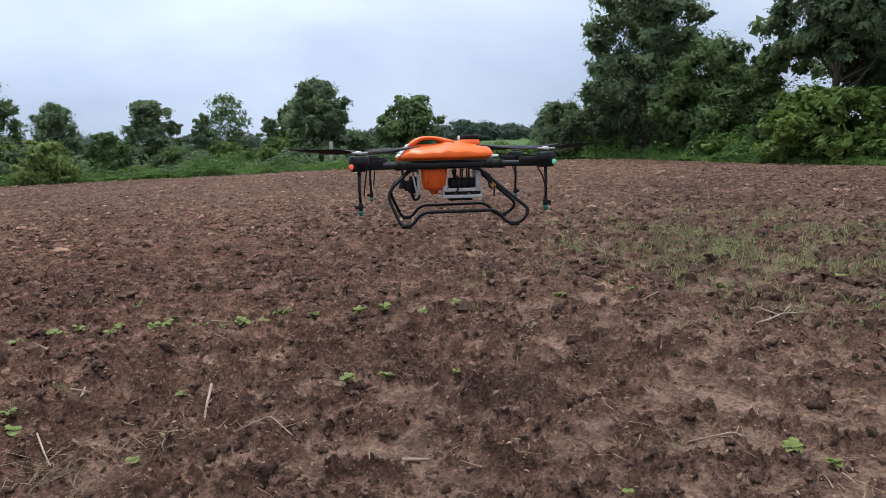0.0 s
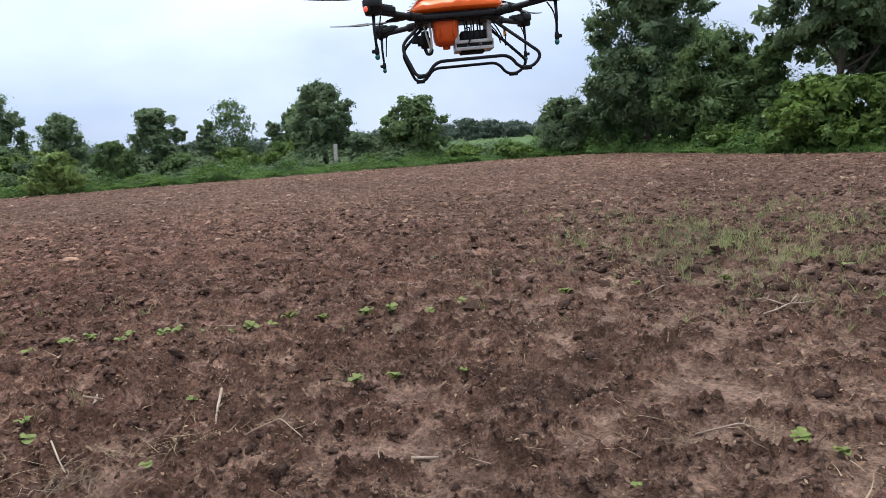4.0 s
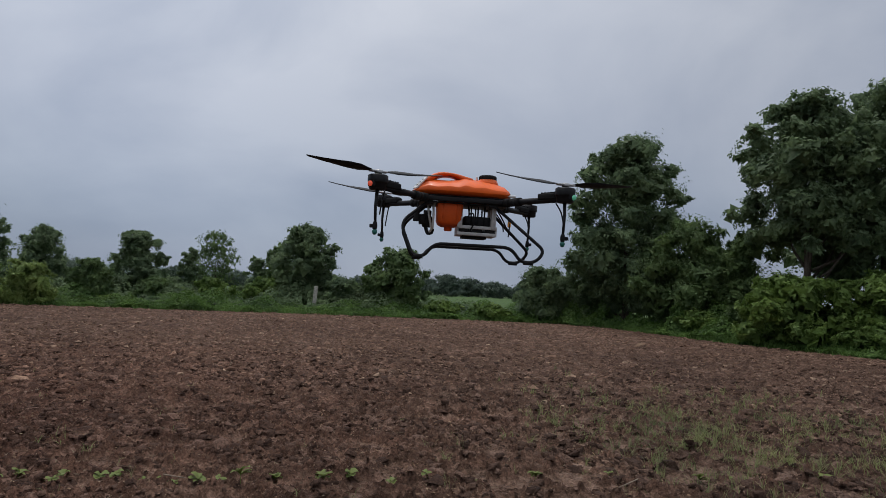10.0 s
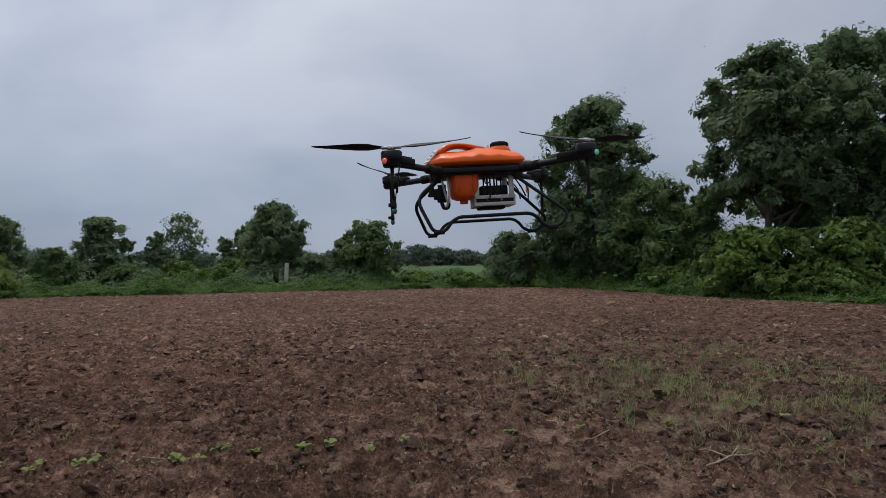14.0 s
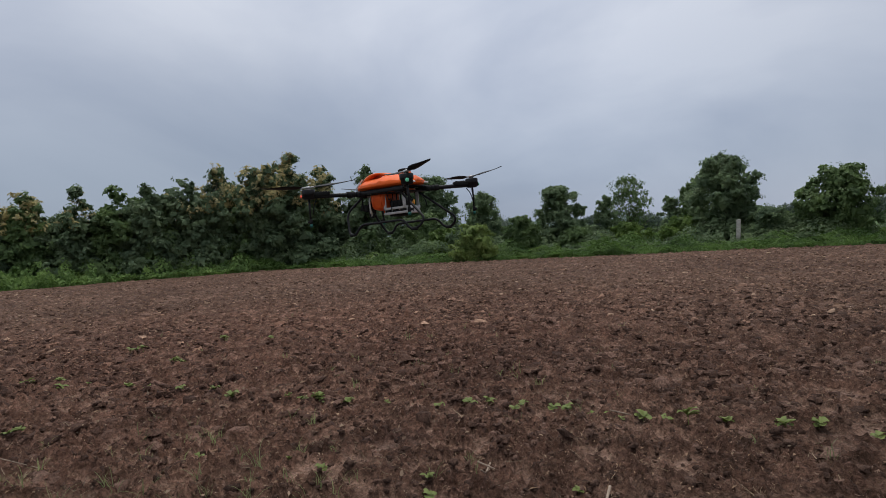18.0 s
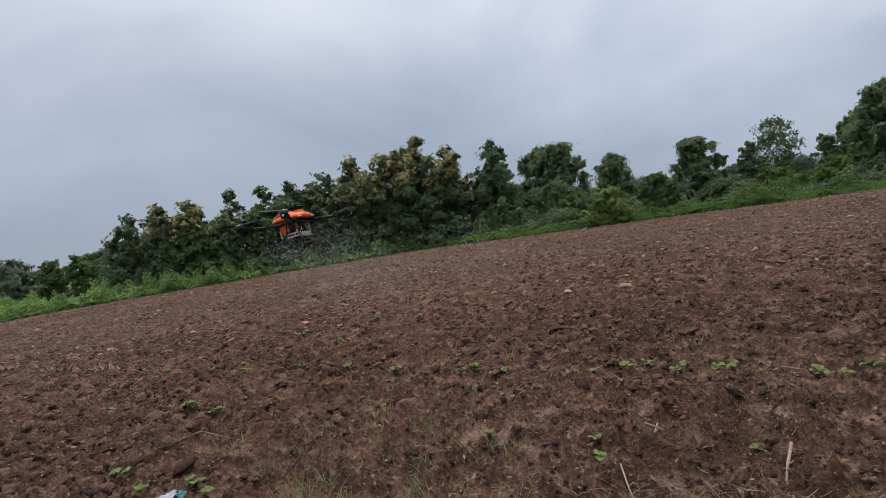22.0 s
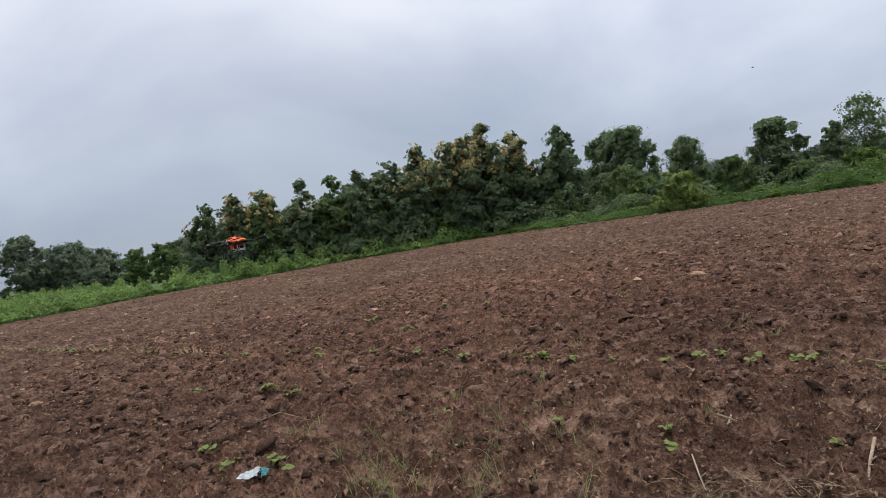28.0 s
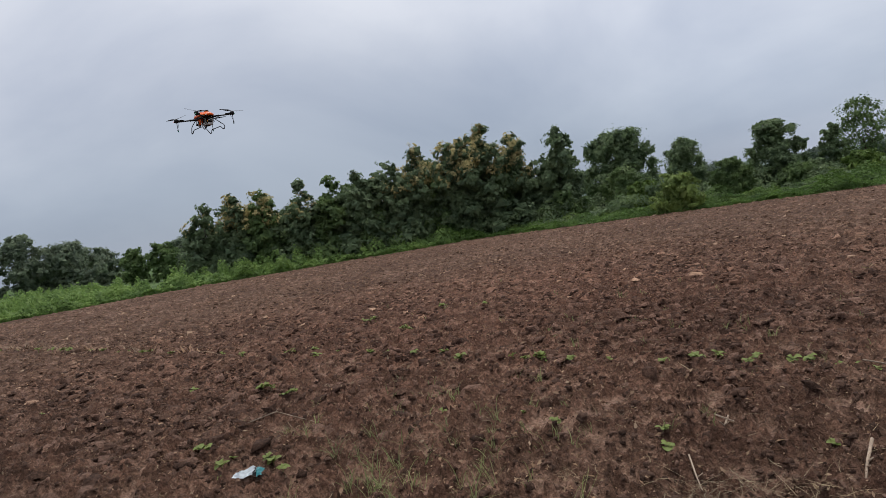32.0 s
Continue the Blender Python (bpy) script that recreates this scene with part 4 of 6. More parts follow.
HORIZON = [(-15.2, 139, 5.0, 3.4), (-11.0, 150, 4.6, 3.6), (-5.0, 150, 3.9, 3.6), (-20.5, 146, 4.2, 3.4), (2.0, 152, 4.0, 4.0), (-70, 128, 4.0, 4.0), (-62, 134, 3.6, 4.0), (-54, 140, 4.0, 4.4),
           (-88, 118, 4.2, 4.4), (-100, 108, 4.0, 4.6), (-45, 142, 4.0, 4.0), (-34, 148, 4.2, 4.2), (12, 150, 4.6, 4.4), (24, 146, 5.0, 4.6), (-112, 96, 4.4, 4.6), (38, 138, 5.0, 5.0), (-125, 40, 5.0, 5.0), (-128, 20, 5.0, 5.0), (-120, 62, 4.6, 5.0), (-124, 0, 5.2, 5.0)]
for k, (x, y, h, r) in enumerate(HORIZON):
    tree("horizon_tree", "hazy grey-green tree far beyond the fields", T_TREE, x, y, h * 0.95, r * 1.35, LEAF_FAR_HAZED, 0.40, 0.0, 14, 0.9, 90 + k, 0.3, 0.12, group="far tree line", limbs=2)


def along_border(u):
    """A point of the seen border, u from 0 (right end) to 1 (left end), and the way outwards."""
    line = [(24.0, 4.0), (18.0, 14.5), (12.2, 21.9), (8.3, 27.0), (4.6, 34.4), (1.4, 35.4), (-4.4, 33.7), (-10.4, 31.7), (-22.3, 26.2), (-32.6, 22.3), (-36.0, 13.0), (-38.3, 4.0), (-37.2, -3.0), (-36.0, -10.0)]
    p = np.array(line)
    seg = np.linalg.norm(np.diff(p, axis=0), axis=1)
    s = np.r_[0, np.cumsum(seg)] / seg.sum()
    x, y = np.interp(u, s, p[:, 0]), np.interp(u, s, p[:, 1])
    k = np.clip(np.searchsorted(s, u) - 1, 0, len(seg) - 1)
    d = np.diff(p, axis=0)[k] / seg[k][:, None]
    return x, y, d[:, 1], -d[:, 0]


def strips(rng, x, y, z, length, width, rise, bend, segs=3, head=None):
    """Thin bent blades or straws: ribbons of a few faces."""
    n = len(x)
    a = rng.uniform(0, 2 * math.pi, n) if head is None else head
    d = np.stack([np.cos(a), np.sin(a), np.zeros(n)], -1)
    s = np.stack([-np.sin(a), np.cos(a), np.zeros(n)], -1)
    rows = []
    for k in range(segs + 1):
        t = k / segs
        c = np.stack([x, y, z], -1) + d * (length * t)[:, None] * (1 - 0.25 * rise[:, None]) + s * (bend * length * t * t)[:, None]
        c[:, 2] += rise * length * (t - 0.45 * t * t)
        w = (width * (1 - 0.75 * t))[:, None] * s * 0.5
        rows += [c - w, c + w]
    v = np.stack(rows, 1)
    q = np.array([[2 * k, 2 * k + 1, 2 * k + 3, 2 * k + 2] for k in range(segs)])
    return v.reshape(-1, 3), (q[None] + (np.arange(n) * 2 * (segs + 1))[:, None, None]).reshape(-1, 4)


def scatter_border(name, n, depth, height, material, leaf, seed, u0=0.0, u1=1.0, label="", mound=0.35, aspect=0.6, near=0.0, slope=2.8, dip=0.0):
    """Leafy growth along the border, in low mounds."""
    rng = np.random.default_rng(seed)
    x, y, nx, ny = along_border(rng.uniform(u0, u1, n))
    d = near + (depth - near) * rng.uniform(0, 1, n) ** 1.3
    x, y = x + nx * d, y + ny * d
    off = off_field(x, y)
    k = (off > near * 0.5 - 0.55 + 0.6 * fbm(x * 1.7, y * 1.7, seed, 2)) & (np.hypot(x, y) > 6)
    x, y, off = x[k], y[k], off[k]
    def dome(px, py):
        """Height of the growth: rounded tangles of uneven size."""
        q = 0.25 * height * fbm(px * 2.1, py * 2.1, seed + 4, 2)
        gap = 1 - 0.40 * np.exp(-(((px + 2.6) / 2.8) ** 2)) * (py > 30)
        gap = gap * (1 - 0.65 * dip * step(-px, 1.0, 8.0)) * (1 - dip * step(-px, 19.0, 26.0) * (1 - step(-px, 31.0, 35.0))) * (1 - 0.75 * np.exp(-(((px + 10.9) / 1.1) ** 2)))
        return gap * (height * (0.05 + 2.0 * lumps(px, py, mound * 1.3, seed + 1, 0.8) ** 1.5 + 0.5 * lumps(px, py, mound * 0.4, seed + 2)) + q)

    e = 0.12
    top = dome(x, y)
    sx, sy = (dome(x + e, y) - top) / e, (dome(x, y + e) - top) / e
    rim = np.clip((off - near + 0.55) / slope, 0.10, 1)
    z = ground_height(x, y) + top * rim * rng.uniform(0.0, 1.0, len(x)) ** 0.30
    nrm = np.stack([-sx * rim, -sy * rim, np.ones(len(x))], -1)
    nrm /= np.linalg.norm(nrm, axis=1, keepdims=True)
    v, f = leaf_tips(rng, np.stack([x, y, z], -1), nrm, leaf, aspect + 0.1, 0.28)
    ob = mesh_from(name, v, f, material)
    return tagged(ob, label, "undergrowth", kind="stuff")


scatter_border("creeper_undergrowth", 180000, 8.0, 0.66, WEED_LEAF, 0.11, 201, 0.12, 0.72, "tangle of green creepers and weeds along the field", 1.5, slope=1.3, dip=0.45)
scatter_border("dark_undergrowth", 60000, 9.0, 0.85, LEAF_DARK, 0.15, 202, 0.10, 0.70, "darker green shrubs behind the creepers", 2.4, near=1.8, slope=1.6)
scatter_border("grass_verge", 60000, 1.5, 0.20, WEED_LEAF, 0.09, 203, 0.05, 0.95, "strip of low bright grass along the soil", 0.7, 0.25, slope=0.8)


def verge_blades():
    """Tufts of upright grass where the soil ends."""
    rng = np.random.default_rng(206)
    x, y, nx, ny = along_border(rng.uniform(0.08, 0.97, 10000))
    d = rng.uniform(-0.35, 1.3, len(x))
    x, y = x + nx * d, y + ny * d
    k = (np.hypot(x, y) > 6) & (fbm(x * 0.9, y * 0.9, 19, 2) > 0.36)
    x, y = np.repeat(x[k], 3), np.repeat(y[k], 3)
    n = len(x)
    x, y = x + rng.normal(0, 0.05, n), y + rng.normal(0, 0.05, n)
    v, f = strips(rng, x, y, ground_height(x, y) - 0.01, rng.uniform(0.08, 0.24, n), rng.uniform(0.016, 0.030, n), rng.uniform(1.0, 2.4, n), rng.normal(0, 0.4, n), 2)
    tagged(mesh_from("verge_grass", v, f, WEED_LEAF), "tufts of green grass along the edge of the soil", "grass", kind="stuff")


scatter_border("tree_foot_weeds", 20000, 3.5, 0.22, LEAF_BRIGHT, 0.11, 204, 0.55, 0.80, "low weeds at the feet of the timber trees", 1.2)
scatter_border("crop_strip", 130000, 24.0, 0.52, CROP_LEAF, 0.15, 205, 0.71, 1.0, "strip of bright green leafy crop beside the field", 0.75, 0.7, slope=0.9)


verge_blades()


# ---- concrete boundary post ----
def make_post():
    x, y = -10.95, 34.4
    z = float(ground_height(x, y)) - 0.38
    top = empty("boundary_post", pose(x, y, z, 0, 3, 10))
    tagged(top, "weathered grey concrete post standing in the weeds", "post")
    bm = bmesh.new()
    box(bm, (0, 0, 0.72), (0.20, 0.18, 1.44), None, 0.02)
    part("post_shaft", bm, CONCRETE, top, smooth=False)
    bm = bmesh.new()
    box(bm, (0, 0, 1.455), (0.16, 0.14, 0.03), None, 0.01)
    part("post_cap", bm, CONCRETE, top, smooth=False)


make_post()


# ---- litter of the field ----
def on_soil(x, y):
    return ground_height(x, y)


def scatter_field(rng, n, rmin, rmax, power=1.0):
    r = rmin * (rmax / rmin) ** (rng.uniform(0, 1, n) ** power)
    a = np.radians(rng.uniform(-40, 104, n))
    x, y = -r * np.sin(a), r * np.cos(a)
    k = off_field(x, y) < -0.5
    return x[k], y[k], r[k]


def lump_shapes(rng, count, sub):
    """Unit clods of uneven, crumbled outline: arrays of corners and the faces that they share."""
    bm = bmesh.new()
    bmesh.ops.create_icosphere(bm, subdivisions=sub, radius=1.0)
    base = [v.co.copy() for v in bm.verts]
    faces = np.array([[v.index for v in f.verts] for f in bm.faces])
    bm.free()
    out = []
    for k in range(count):
        o = Vector(rng.uniform(-50, 50, 3))
        v = np.array([p * max(1 + 0.75 * noise.noise(p * 1.2 + o) + 0.55 * noise.noise(p * 2.6 + o) + 0.3 * noise.noise(p * 5.2 + o), 0.3) for p in base])
        v[:, 2] = np.where(v[:, 2] < -0.35, -0.35 + 0.15 * (v[:, 2] + 0.35), v[:, 2]) * rng.uniform(0.5, 0.9)
        out.append(v * np.array([1.0, rng.uniform(0.55, 1.0), 1.0]))
    return np.array(out), faces


def make_clods(name, seed, n, near, far, size, sub, label, material, fade, power=1.0, sink=0.12, flat=1.0):
    """Loose clods, thinning out towards both ends of their stretch of the field."""
    rng = np.random.default_rng(seed)
    x, y, r = scatter_field(rng, n, near, far, power)
    edge = np.clip(np.minimum((r - near) / fade[0], (far - r) / fade[1]), 0, 1)
    lane = 0.25 + 0.75 * step(fbm(0.5 * x - 0.1 * y, 0.5 * x + 2.2 * y, 17, 3), 0.40, 0.58) if flat < 1 else 1.0
    keep = rng.uniform(size=len(x)) < edge * (0.16 + 0.84 * tilth(x, y)) * lane
    x, y, r = x[keep], y[keep], r[keep]
    n = len(x)
    s = size * np.exp(rng.normal(0.0, 0.45, n)).clip(0.45, 2.3)
    if sub:
        shapes, bf = lump_shapes(rng, 28, sub)
    else:
        shapes = np.array([(-0.9, -0.8, -0.4), (0.8, -0.9, -0.4), (0.9, 0.8, -0.4), (-0.8, 0.9, -0.4), (-0.6, -0.5, 0.5), (0.5, -0.6, 0.6), (0.6, 0.5, 0.45), (-0.5, 0.6, 0.6)], float)[None] * (1 + 0.38 * rng.normal(size=(60, 8, 1))).clip(0.35, 1.8)
        bf = np.array([(4, 5, 6), (4, 6, 7), (0, 1, 5), (0, 5, 4), (1, 2, 6), (1, 6, 5), (2, 3, 7), (2, 7, 6), (3, 0, 4), (3, 4, 7)])
    v = shapes[rng.integers(0, len(shapes), n)] * (s[:, None] * rng.uniform(0.8, 1.25, (n, 3)))[:, None, :] * np.array([1.0, 1.0, flat])
    a = rng.uniform(0, 6.28, n)
    ca, sa = np.cos(a)[:, None], np.sin(a)[:, None]
    v = np.stack([v[..., 0] * ca - v[..., 1] * sa, v[..., 0] * sa + v[..., 1] * ca, v[..., 2]], -1)
    v = v + np.stack([x, y, on_soil(x, y) - sink * s], -1)[:, None]
    k = shapes.shape[1]
    f = bf[None] + (np.arange(n) * k)[:, None, None]
    tagged(mesh_from(name, v.reshape(-1, 3), f.reshape(-1, 3), material, smooth=sub == 1), label, "soil clods", kind="stuff")


def make_litter():
    rng = np.random.default_rng(302)
    x, y, r = scatter_field(rng, 3600, 2.6, 30.0, 0.85)
    n = len(x)
    ln = rng.uniform(0.03, 0.13, n) * np.where(rng.uniform(size=n) < 0.08, 1.8, 1)
    v, f = strips(rng, x, y, on_soil(x, y) + 0.012, ln, rng.uniform(0.0025, 0.006, n) * (1 + r / 14), rng.uniform(-0.02, 0.25, n), rng.normal(0, 0.25, n))
    tagged(mesh_from("straw_litter", v, f, STRAW), "short bits of dry straw lying on the soil", "straw", kind="stuff")
    x, y, r = scatter_field(rng, 30000, 1.6, 35.0, 0.38)
    n = len(x)
    pos = np.stack([x, y, on_soil(x, y) + 0.012], -1)
    v, f = leaf_cards(rng, pos, np.tile([0.0, 0.0, 1.0], (n, 1)), 0.013 + 0.0018 * r, 0.5, 0.6)
    tagged(mesh_from("pale_crumbs", v, f, CHIP), "pale flakes of dry leaf and husk on soil", "plant litter", kind="stuff")
    x, y, r = scatter_field(rng, 7000, 2.4, 22.0, 0.7)
    n = len(x)
    v, f = leaf_cards(rng, np.stack([x, y, on_soil(x, y) + 0.014], -1), np.tile([0.0, 0.0, 1.0], (n, 1)), 0.026 + 0.0012 * r, 0.45, 0.55)
    tagged(mesh_from("dry_leaf_bits", v, f, CHIP), "small curled bits of tan dry leaf on clods", "plant litter", kind="stuff")
    # a line of dry stalks left between the seedlings of one row
    x = rng.uniform(-21.0, -9.8, 150)
    y = 1.4 + 0.36 * (x + 11.6) + rng.normal(0, 0.05, 150)
    v, f = strips(rng, x, y, on_soil(x, y) + 0.05, rng.uniform(0.12, 0.34, 150), rng.uniform(0.018, 0.036, 150), rng.uniform(0.25, 1.0, 150), rng.normal(0, 0.3, 150))
    tagged(mesh_from("row_straw", v, f, CHIP), "line of dry pale stalks along a seedling row", "straw", kind="stuff")
    # curled fallen leaves, most of them to the left
    x, y = rng.uniform(-8.5, -2.2, 420), rng.uniform(0.2, 5.2, 420)
    k = np.hypot(x, y) > 3.2
    x, y = x[k], y[k]
    v, f = leaf_cards(rng, np.stack([x, y, on_soil(x, y) + 0.016], -1), np.tile([0.0, 0.0, 1.0], (len(x), 1)), 0.055, 0.42, 0.5)
    tagged(mesh_from("fallen_leaves", v, f, CHIP), "curled tan fallen leaves scattered over the clods", "plant litter", kind="stuff")
    # dry root clumps: centres of small heaps of bent straw
    for cx, cy, m, spread in ((-2.12, 2.40, 130, 0.20), (-1.78, 2.86, 60, 0.14), (-1.17, 3.72, 30, 0.09), (-2.05, 2.72, 30, 0.1), (-0.45, 2.42, 14, 0.12), (0.75, 2.95, 14, 0.13),
                              (1.1, 2.9, 12, 0.12), (-3.3, 3.0, 16, 0.12), (-5.2, 1.35, 26, 0.2), (-4.6, 1.55, 16, 0.12), (-2.9, 2.2, 18, 0.12), (0.05, 4.75, 12, 0.08), (-2.45, 3.95, 14, 0.1)):
        x, y = cx + rng.normal(0, spread * 0.5, m), cy + rng.normal(0, spread * 0.5, m)
        v, f = strips(rng, x, y, on_soil(x, y) + 0.01, rng.uniform(0.05, 0.19, m), rng.uniform(0.003, 0.006, m), rng.uniform(0.0, 0.8, m), rng.normal(0, 0.35, m), 4)
        tagged(mesh_from("dry_root_clump", v, f, STRAW), "clump of dry tangled grass roots on the soil", "dry grass", "dry clumps", "stuff")


def grass_patch(name, seed, centre, size, n, label, height=(0.05, 0.17)):
    rng = np.random.default_rng(seed)
    tx, ty = centre[0] + rng.normal(0, size[0], n), centre[1] + rng.normal(0, size[1], n)
    k = (off_field(tx, ty) < -0.4) & ((n < 100) | (fbm(tx * 1.6, ty * 1.6, seed, 3) > 0.47))
    tx, ty = tx[k], ty[k]
    per = rng.integers(5, 13, len(tx))
    x, y = np.repeat(tx, per), np.repeat(ty, per)
    m = len(x)
    x, y = x + rng.normal(0, 0.022, m), y + rng.normal(0, 0.022, m)
    hh = np.repeat(rng.uniform(*height, len(tx)), per)
    v, f = strips(rng, x, y, on_soil(x, y) - 0.005, hh * rng.uniform(0.6, 1.2, m), rng.uniform(0.003, 0.006, m) * (1 + 0.06 * np.hypot(x, y)), rng.uniform(0.7, 2.1, m), rng.normal(0, 0.35, m), 4)
    tagged(mesh_from(name, v, f, GRASS_BLADE), label, "grass", kind="stuff")


make_clods("soil_clods", 301, 7400, 1.7, 6.6, 0.0195, 2, "crumbling clods of dark brown tilled soil", CLOD, (0.3, 1.6), 0.75, 0.34, 0.8)
make_clods("soil_crumbs", 305, 12000, 1.6, 9.0, 0.0105, 0, "small crumbs of dark brown soil between clods", CLOD, (0.3, 3.0), 0.8)
make_clods("field_clods", 303, 46000, 4.6, 16.0, 0.028, 0, "dense brown clods across the tilled field", CLOD, (1.6, 4.0), 0.72, 0.15, 0.72)
make_clods("far_soil_clods", 304, 74000, 8.5, 37.0, 0.027, 0, "broken clods far out on the field, some of them paler", FAR_CLOD, (3.0, 2.0), 0.66, flat=0.62)
make_litter()
grass_patch("grass_patch", 311, (2.6, 7.6), (1.2, 1.0), 620, "sparse yellow-green grass sprouting from the soil")
grass_patch("grass_patch", 312, (4.6, 7.6), (1.4, 1.2), 520, "sparse yellow-green grass in tilled soil")
grass_patch("grass_patch", 313, (3.0, 10.2), (1.3, 1.3), 320, "thin grass growing among clods")
grass_patch("grass_patch", 317, (2.9, 5.6), (0.9, 0.7), 240, "thin grass and weeds between clods", (0.04, 0.12))
grass_patch("grass_patch", 314, (-3.55, 1.55), (0.6, 0.34), 38, "thin green grass sprouting from the soil", (0.08, 0.22))
grass_patch("grass_patch", 315, (-4.3, 2.4), (0.7, 0.4), 34, "scattered thin grass shoots", (0.05, 0.13))
grass_patch("grass_patch", 316, (-5.5, 5.5), (2.2, 1.6), 120, "scattered dry grass shoots on soil", (0.04, 0.11))


# ---- seedlings ----
def leaf_blade(bm, root, tip, width, up, prof=(0.12, 0.8, 1.0, 0.62, 0.04)):
    """A leaf with a bent midrib: two strips of three faces."""
    root, tip = Vector(root), Vector(tip)
    d = tip - root
    side = d.cross(Vector((0, 0, 1)))
    side = side.normalized() if side.length > 1e-6 else Vector((1, 0, 0))
    rows = []
    for i, w in enumerate(prof):
        t = i / (len(prof) - 1)
        c = root + d * t + Vector((0, 0, up * math.sin(math.pi * t)))
        e = Vector((0, 0, 0.16 * width * w))
        rows.append((bm.verts.new(c - side * width * w * 0.5 + e), bm.verts.new(c), bm.verts.new(c + side * width * w * 0.5 + e)))
    for a, b in zip(rows, rows[1:]):
        for k in (0, 1):
            bm.faces.new((a[k], a[k + 1], b[k + 1], b[k]))


def make_seedling(seed, leaves, size, narrow=0.62):
    rng = random.Random(seed)
    top = empty("seedling")
    tagged(top, "young bright green seedling sprouting from the soil", "seedling", "seedlings in rows")
    bm = bmesh.new()
    tube(bm, [(0, 0, -0.02), (0.004, 0, 0.02 * size / 0.06), (0.006, 0.002, 0.045 * size / 0.06)], [0.003, 0.0025, 0.002], 6)
    part("stem", bm, SEEDLING_LEAF, top)
    for k in range(leaves):
        a = 2 * math.pi * (k / leaves) + rng.uniform(-0.4, 0.4)
        ln, z = size * rng.uniform(0.75, 1.2), 0.035 * size / 0.06 * rng.uniform(0.7, 1.3)
        bm = bmesh.new()
        leaf_blade(bm, (0.004, 0, z), (ln * math.cos(a), ln * math.sin(a), z + ln * rng.uniform(0.0, 0.45)), ln * narrow * rng.uniform(0.85, 1.2), ln * rng.uniform(0.05, 0.3), (0.2, 0.8, 1.05, 0.95, 0.42))
        part("leaf", bm, SEEDLING_LEAF, top)
    return top


PLANTS = [(-0.85, 3.68), (-1.04, 3.47), (-0.41, 3.76), (-1.23, 5.25), (-0.88, 5.23), (-0.61, 5.38), (-0.2, 5.53), (0.29, 5.68), (0.93, 5.92), (-4.05, 4.4), (-3.81, 4.51), (-3.66, 4.6), (-3.43, 4.61), (-3.32, 4.67), (-3.03, 4.65), (-2.62, 4.81), (-2.34, 4.84), (-2.17, 4.88), (-1.98, 4.82), (-1.79, 5.02), (-1.4, 5.12), (0.45, 2.53), (1.22, 2.88), (1.38, 2.82), (-1.83, 2.58), (-2.86, 2.98), (2.95, 6.38), (1.73, 6.02), (2.0, 6.08), (-5.47, 0.7), (-4.97, 0.84), (-4.72, 1.02), (-4.33, 1.02), (-4.58, 2.4), (-3.91, 2.71), (-3.63, 2.77), (-2.7, 2.84), (-2.05, 3.38), (-5.36, 3.7), (-5.1, 3.93), (-4.76, 3.93), (-4.53, 4.07), (-3.34, 4.56), (-2.91, 4.69), (-2.73, 4.74), (-2.5, 4.77), (-6.75, 3.3), (-6.44, 3.51), (-6.03, 3.48)]
PLANTS += [(-7.58, 3.1), (-7.25, 3.18), (-7.99, 2.84), (-8.43, 2.68), (-8.92, 2.48), (-10.14, 4.25), (-8.71, 4.17), (-11.91, 1.32), (-12.79, 0.96), (-13.26, 0.77), (-15.81, -0.18), (-17.32, -0.79), (-8.88, -0.48), (-7.03, 1.61), (-6.55, 1.71), (-9.3, 5.9)]
PLANTS += [(-10.19, 1.82), (-9.73, 2.01), (-8.02, 1.07), (-4.86, 0.74), (-4.76, 0.70), (-4.69, 1.05), (-8.28, 2.64), (-10.03, 4.3), (-10.1, 4.15), (-5.3, 3.8), (-5.2, 3.92), (-4.45, 4.12), (-7.0, 1.68), (-6.6, 1.8), (-13.6, 0.62), (-14.2, 0.4), (-14.8, 0.2), (-16.07, -0.29), (-16.6, -0.5), (-18.8, -1.26), (-20.1, -1.75), (-12.5, 1.05), (-8.6, 4.2), (-9.8, 5.5), (-9.0, 5.85)]


def make_seedlings():
    kinds = [make_seedling(1, 6, 0.052, 1.0), make_seedling(2, 8, 0.055, 0.95), make_seedling(3, 12, 0.068, 0.9), make_seedling(4, 9, 0.074, 0.7), make_seedling(5, 5, 0.05, 1.05)]
    rng = random.Random(77)
    used = set()
    for k, (x, y) in enumerate(PLANTS):
        kind = kinds[rng.randrange(5)]
        s = rng.uniform(0.6, 0.95) if math.hypot(x, y) < 4.4 else rng.uniform(0.8, 1.25) + 0.035 * max(math.hypot(x, y) - 8.0, 0.0)
        m = pose(x, y, float(on_soil(x, y)), rng.uniform(-12, 12), rng.uniform(-12, 12), rng.uniform(0, 360)) @ Matrix.Scale(s, 4)
        if kind not in used:
            used.add(kind)
            kind.matrix_basis = m
        else:
            copy_thing(kind, m)


make_seedlings()


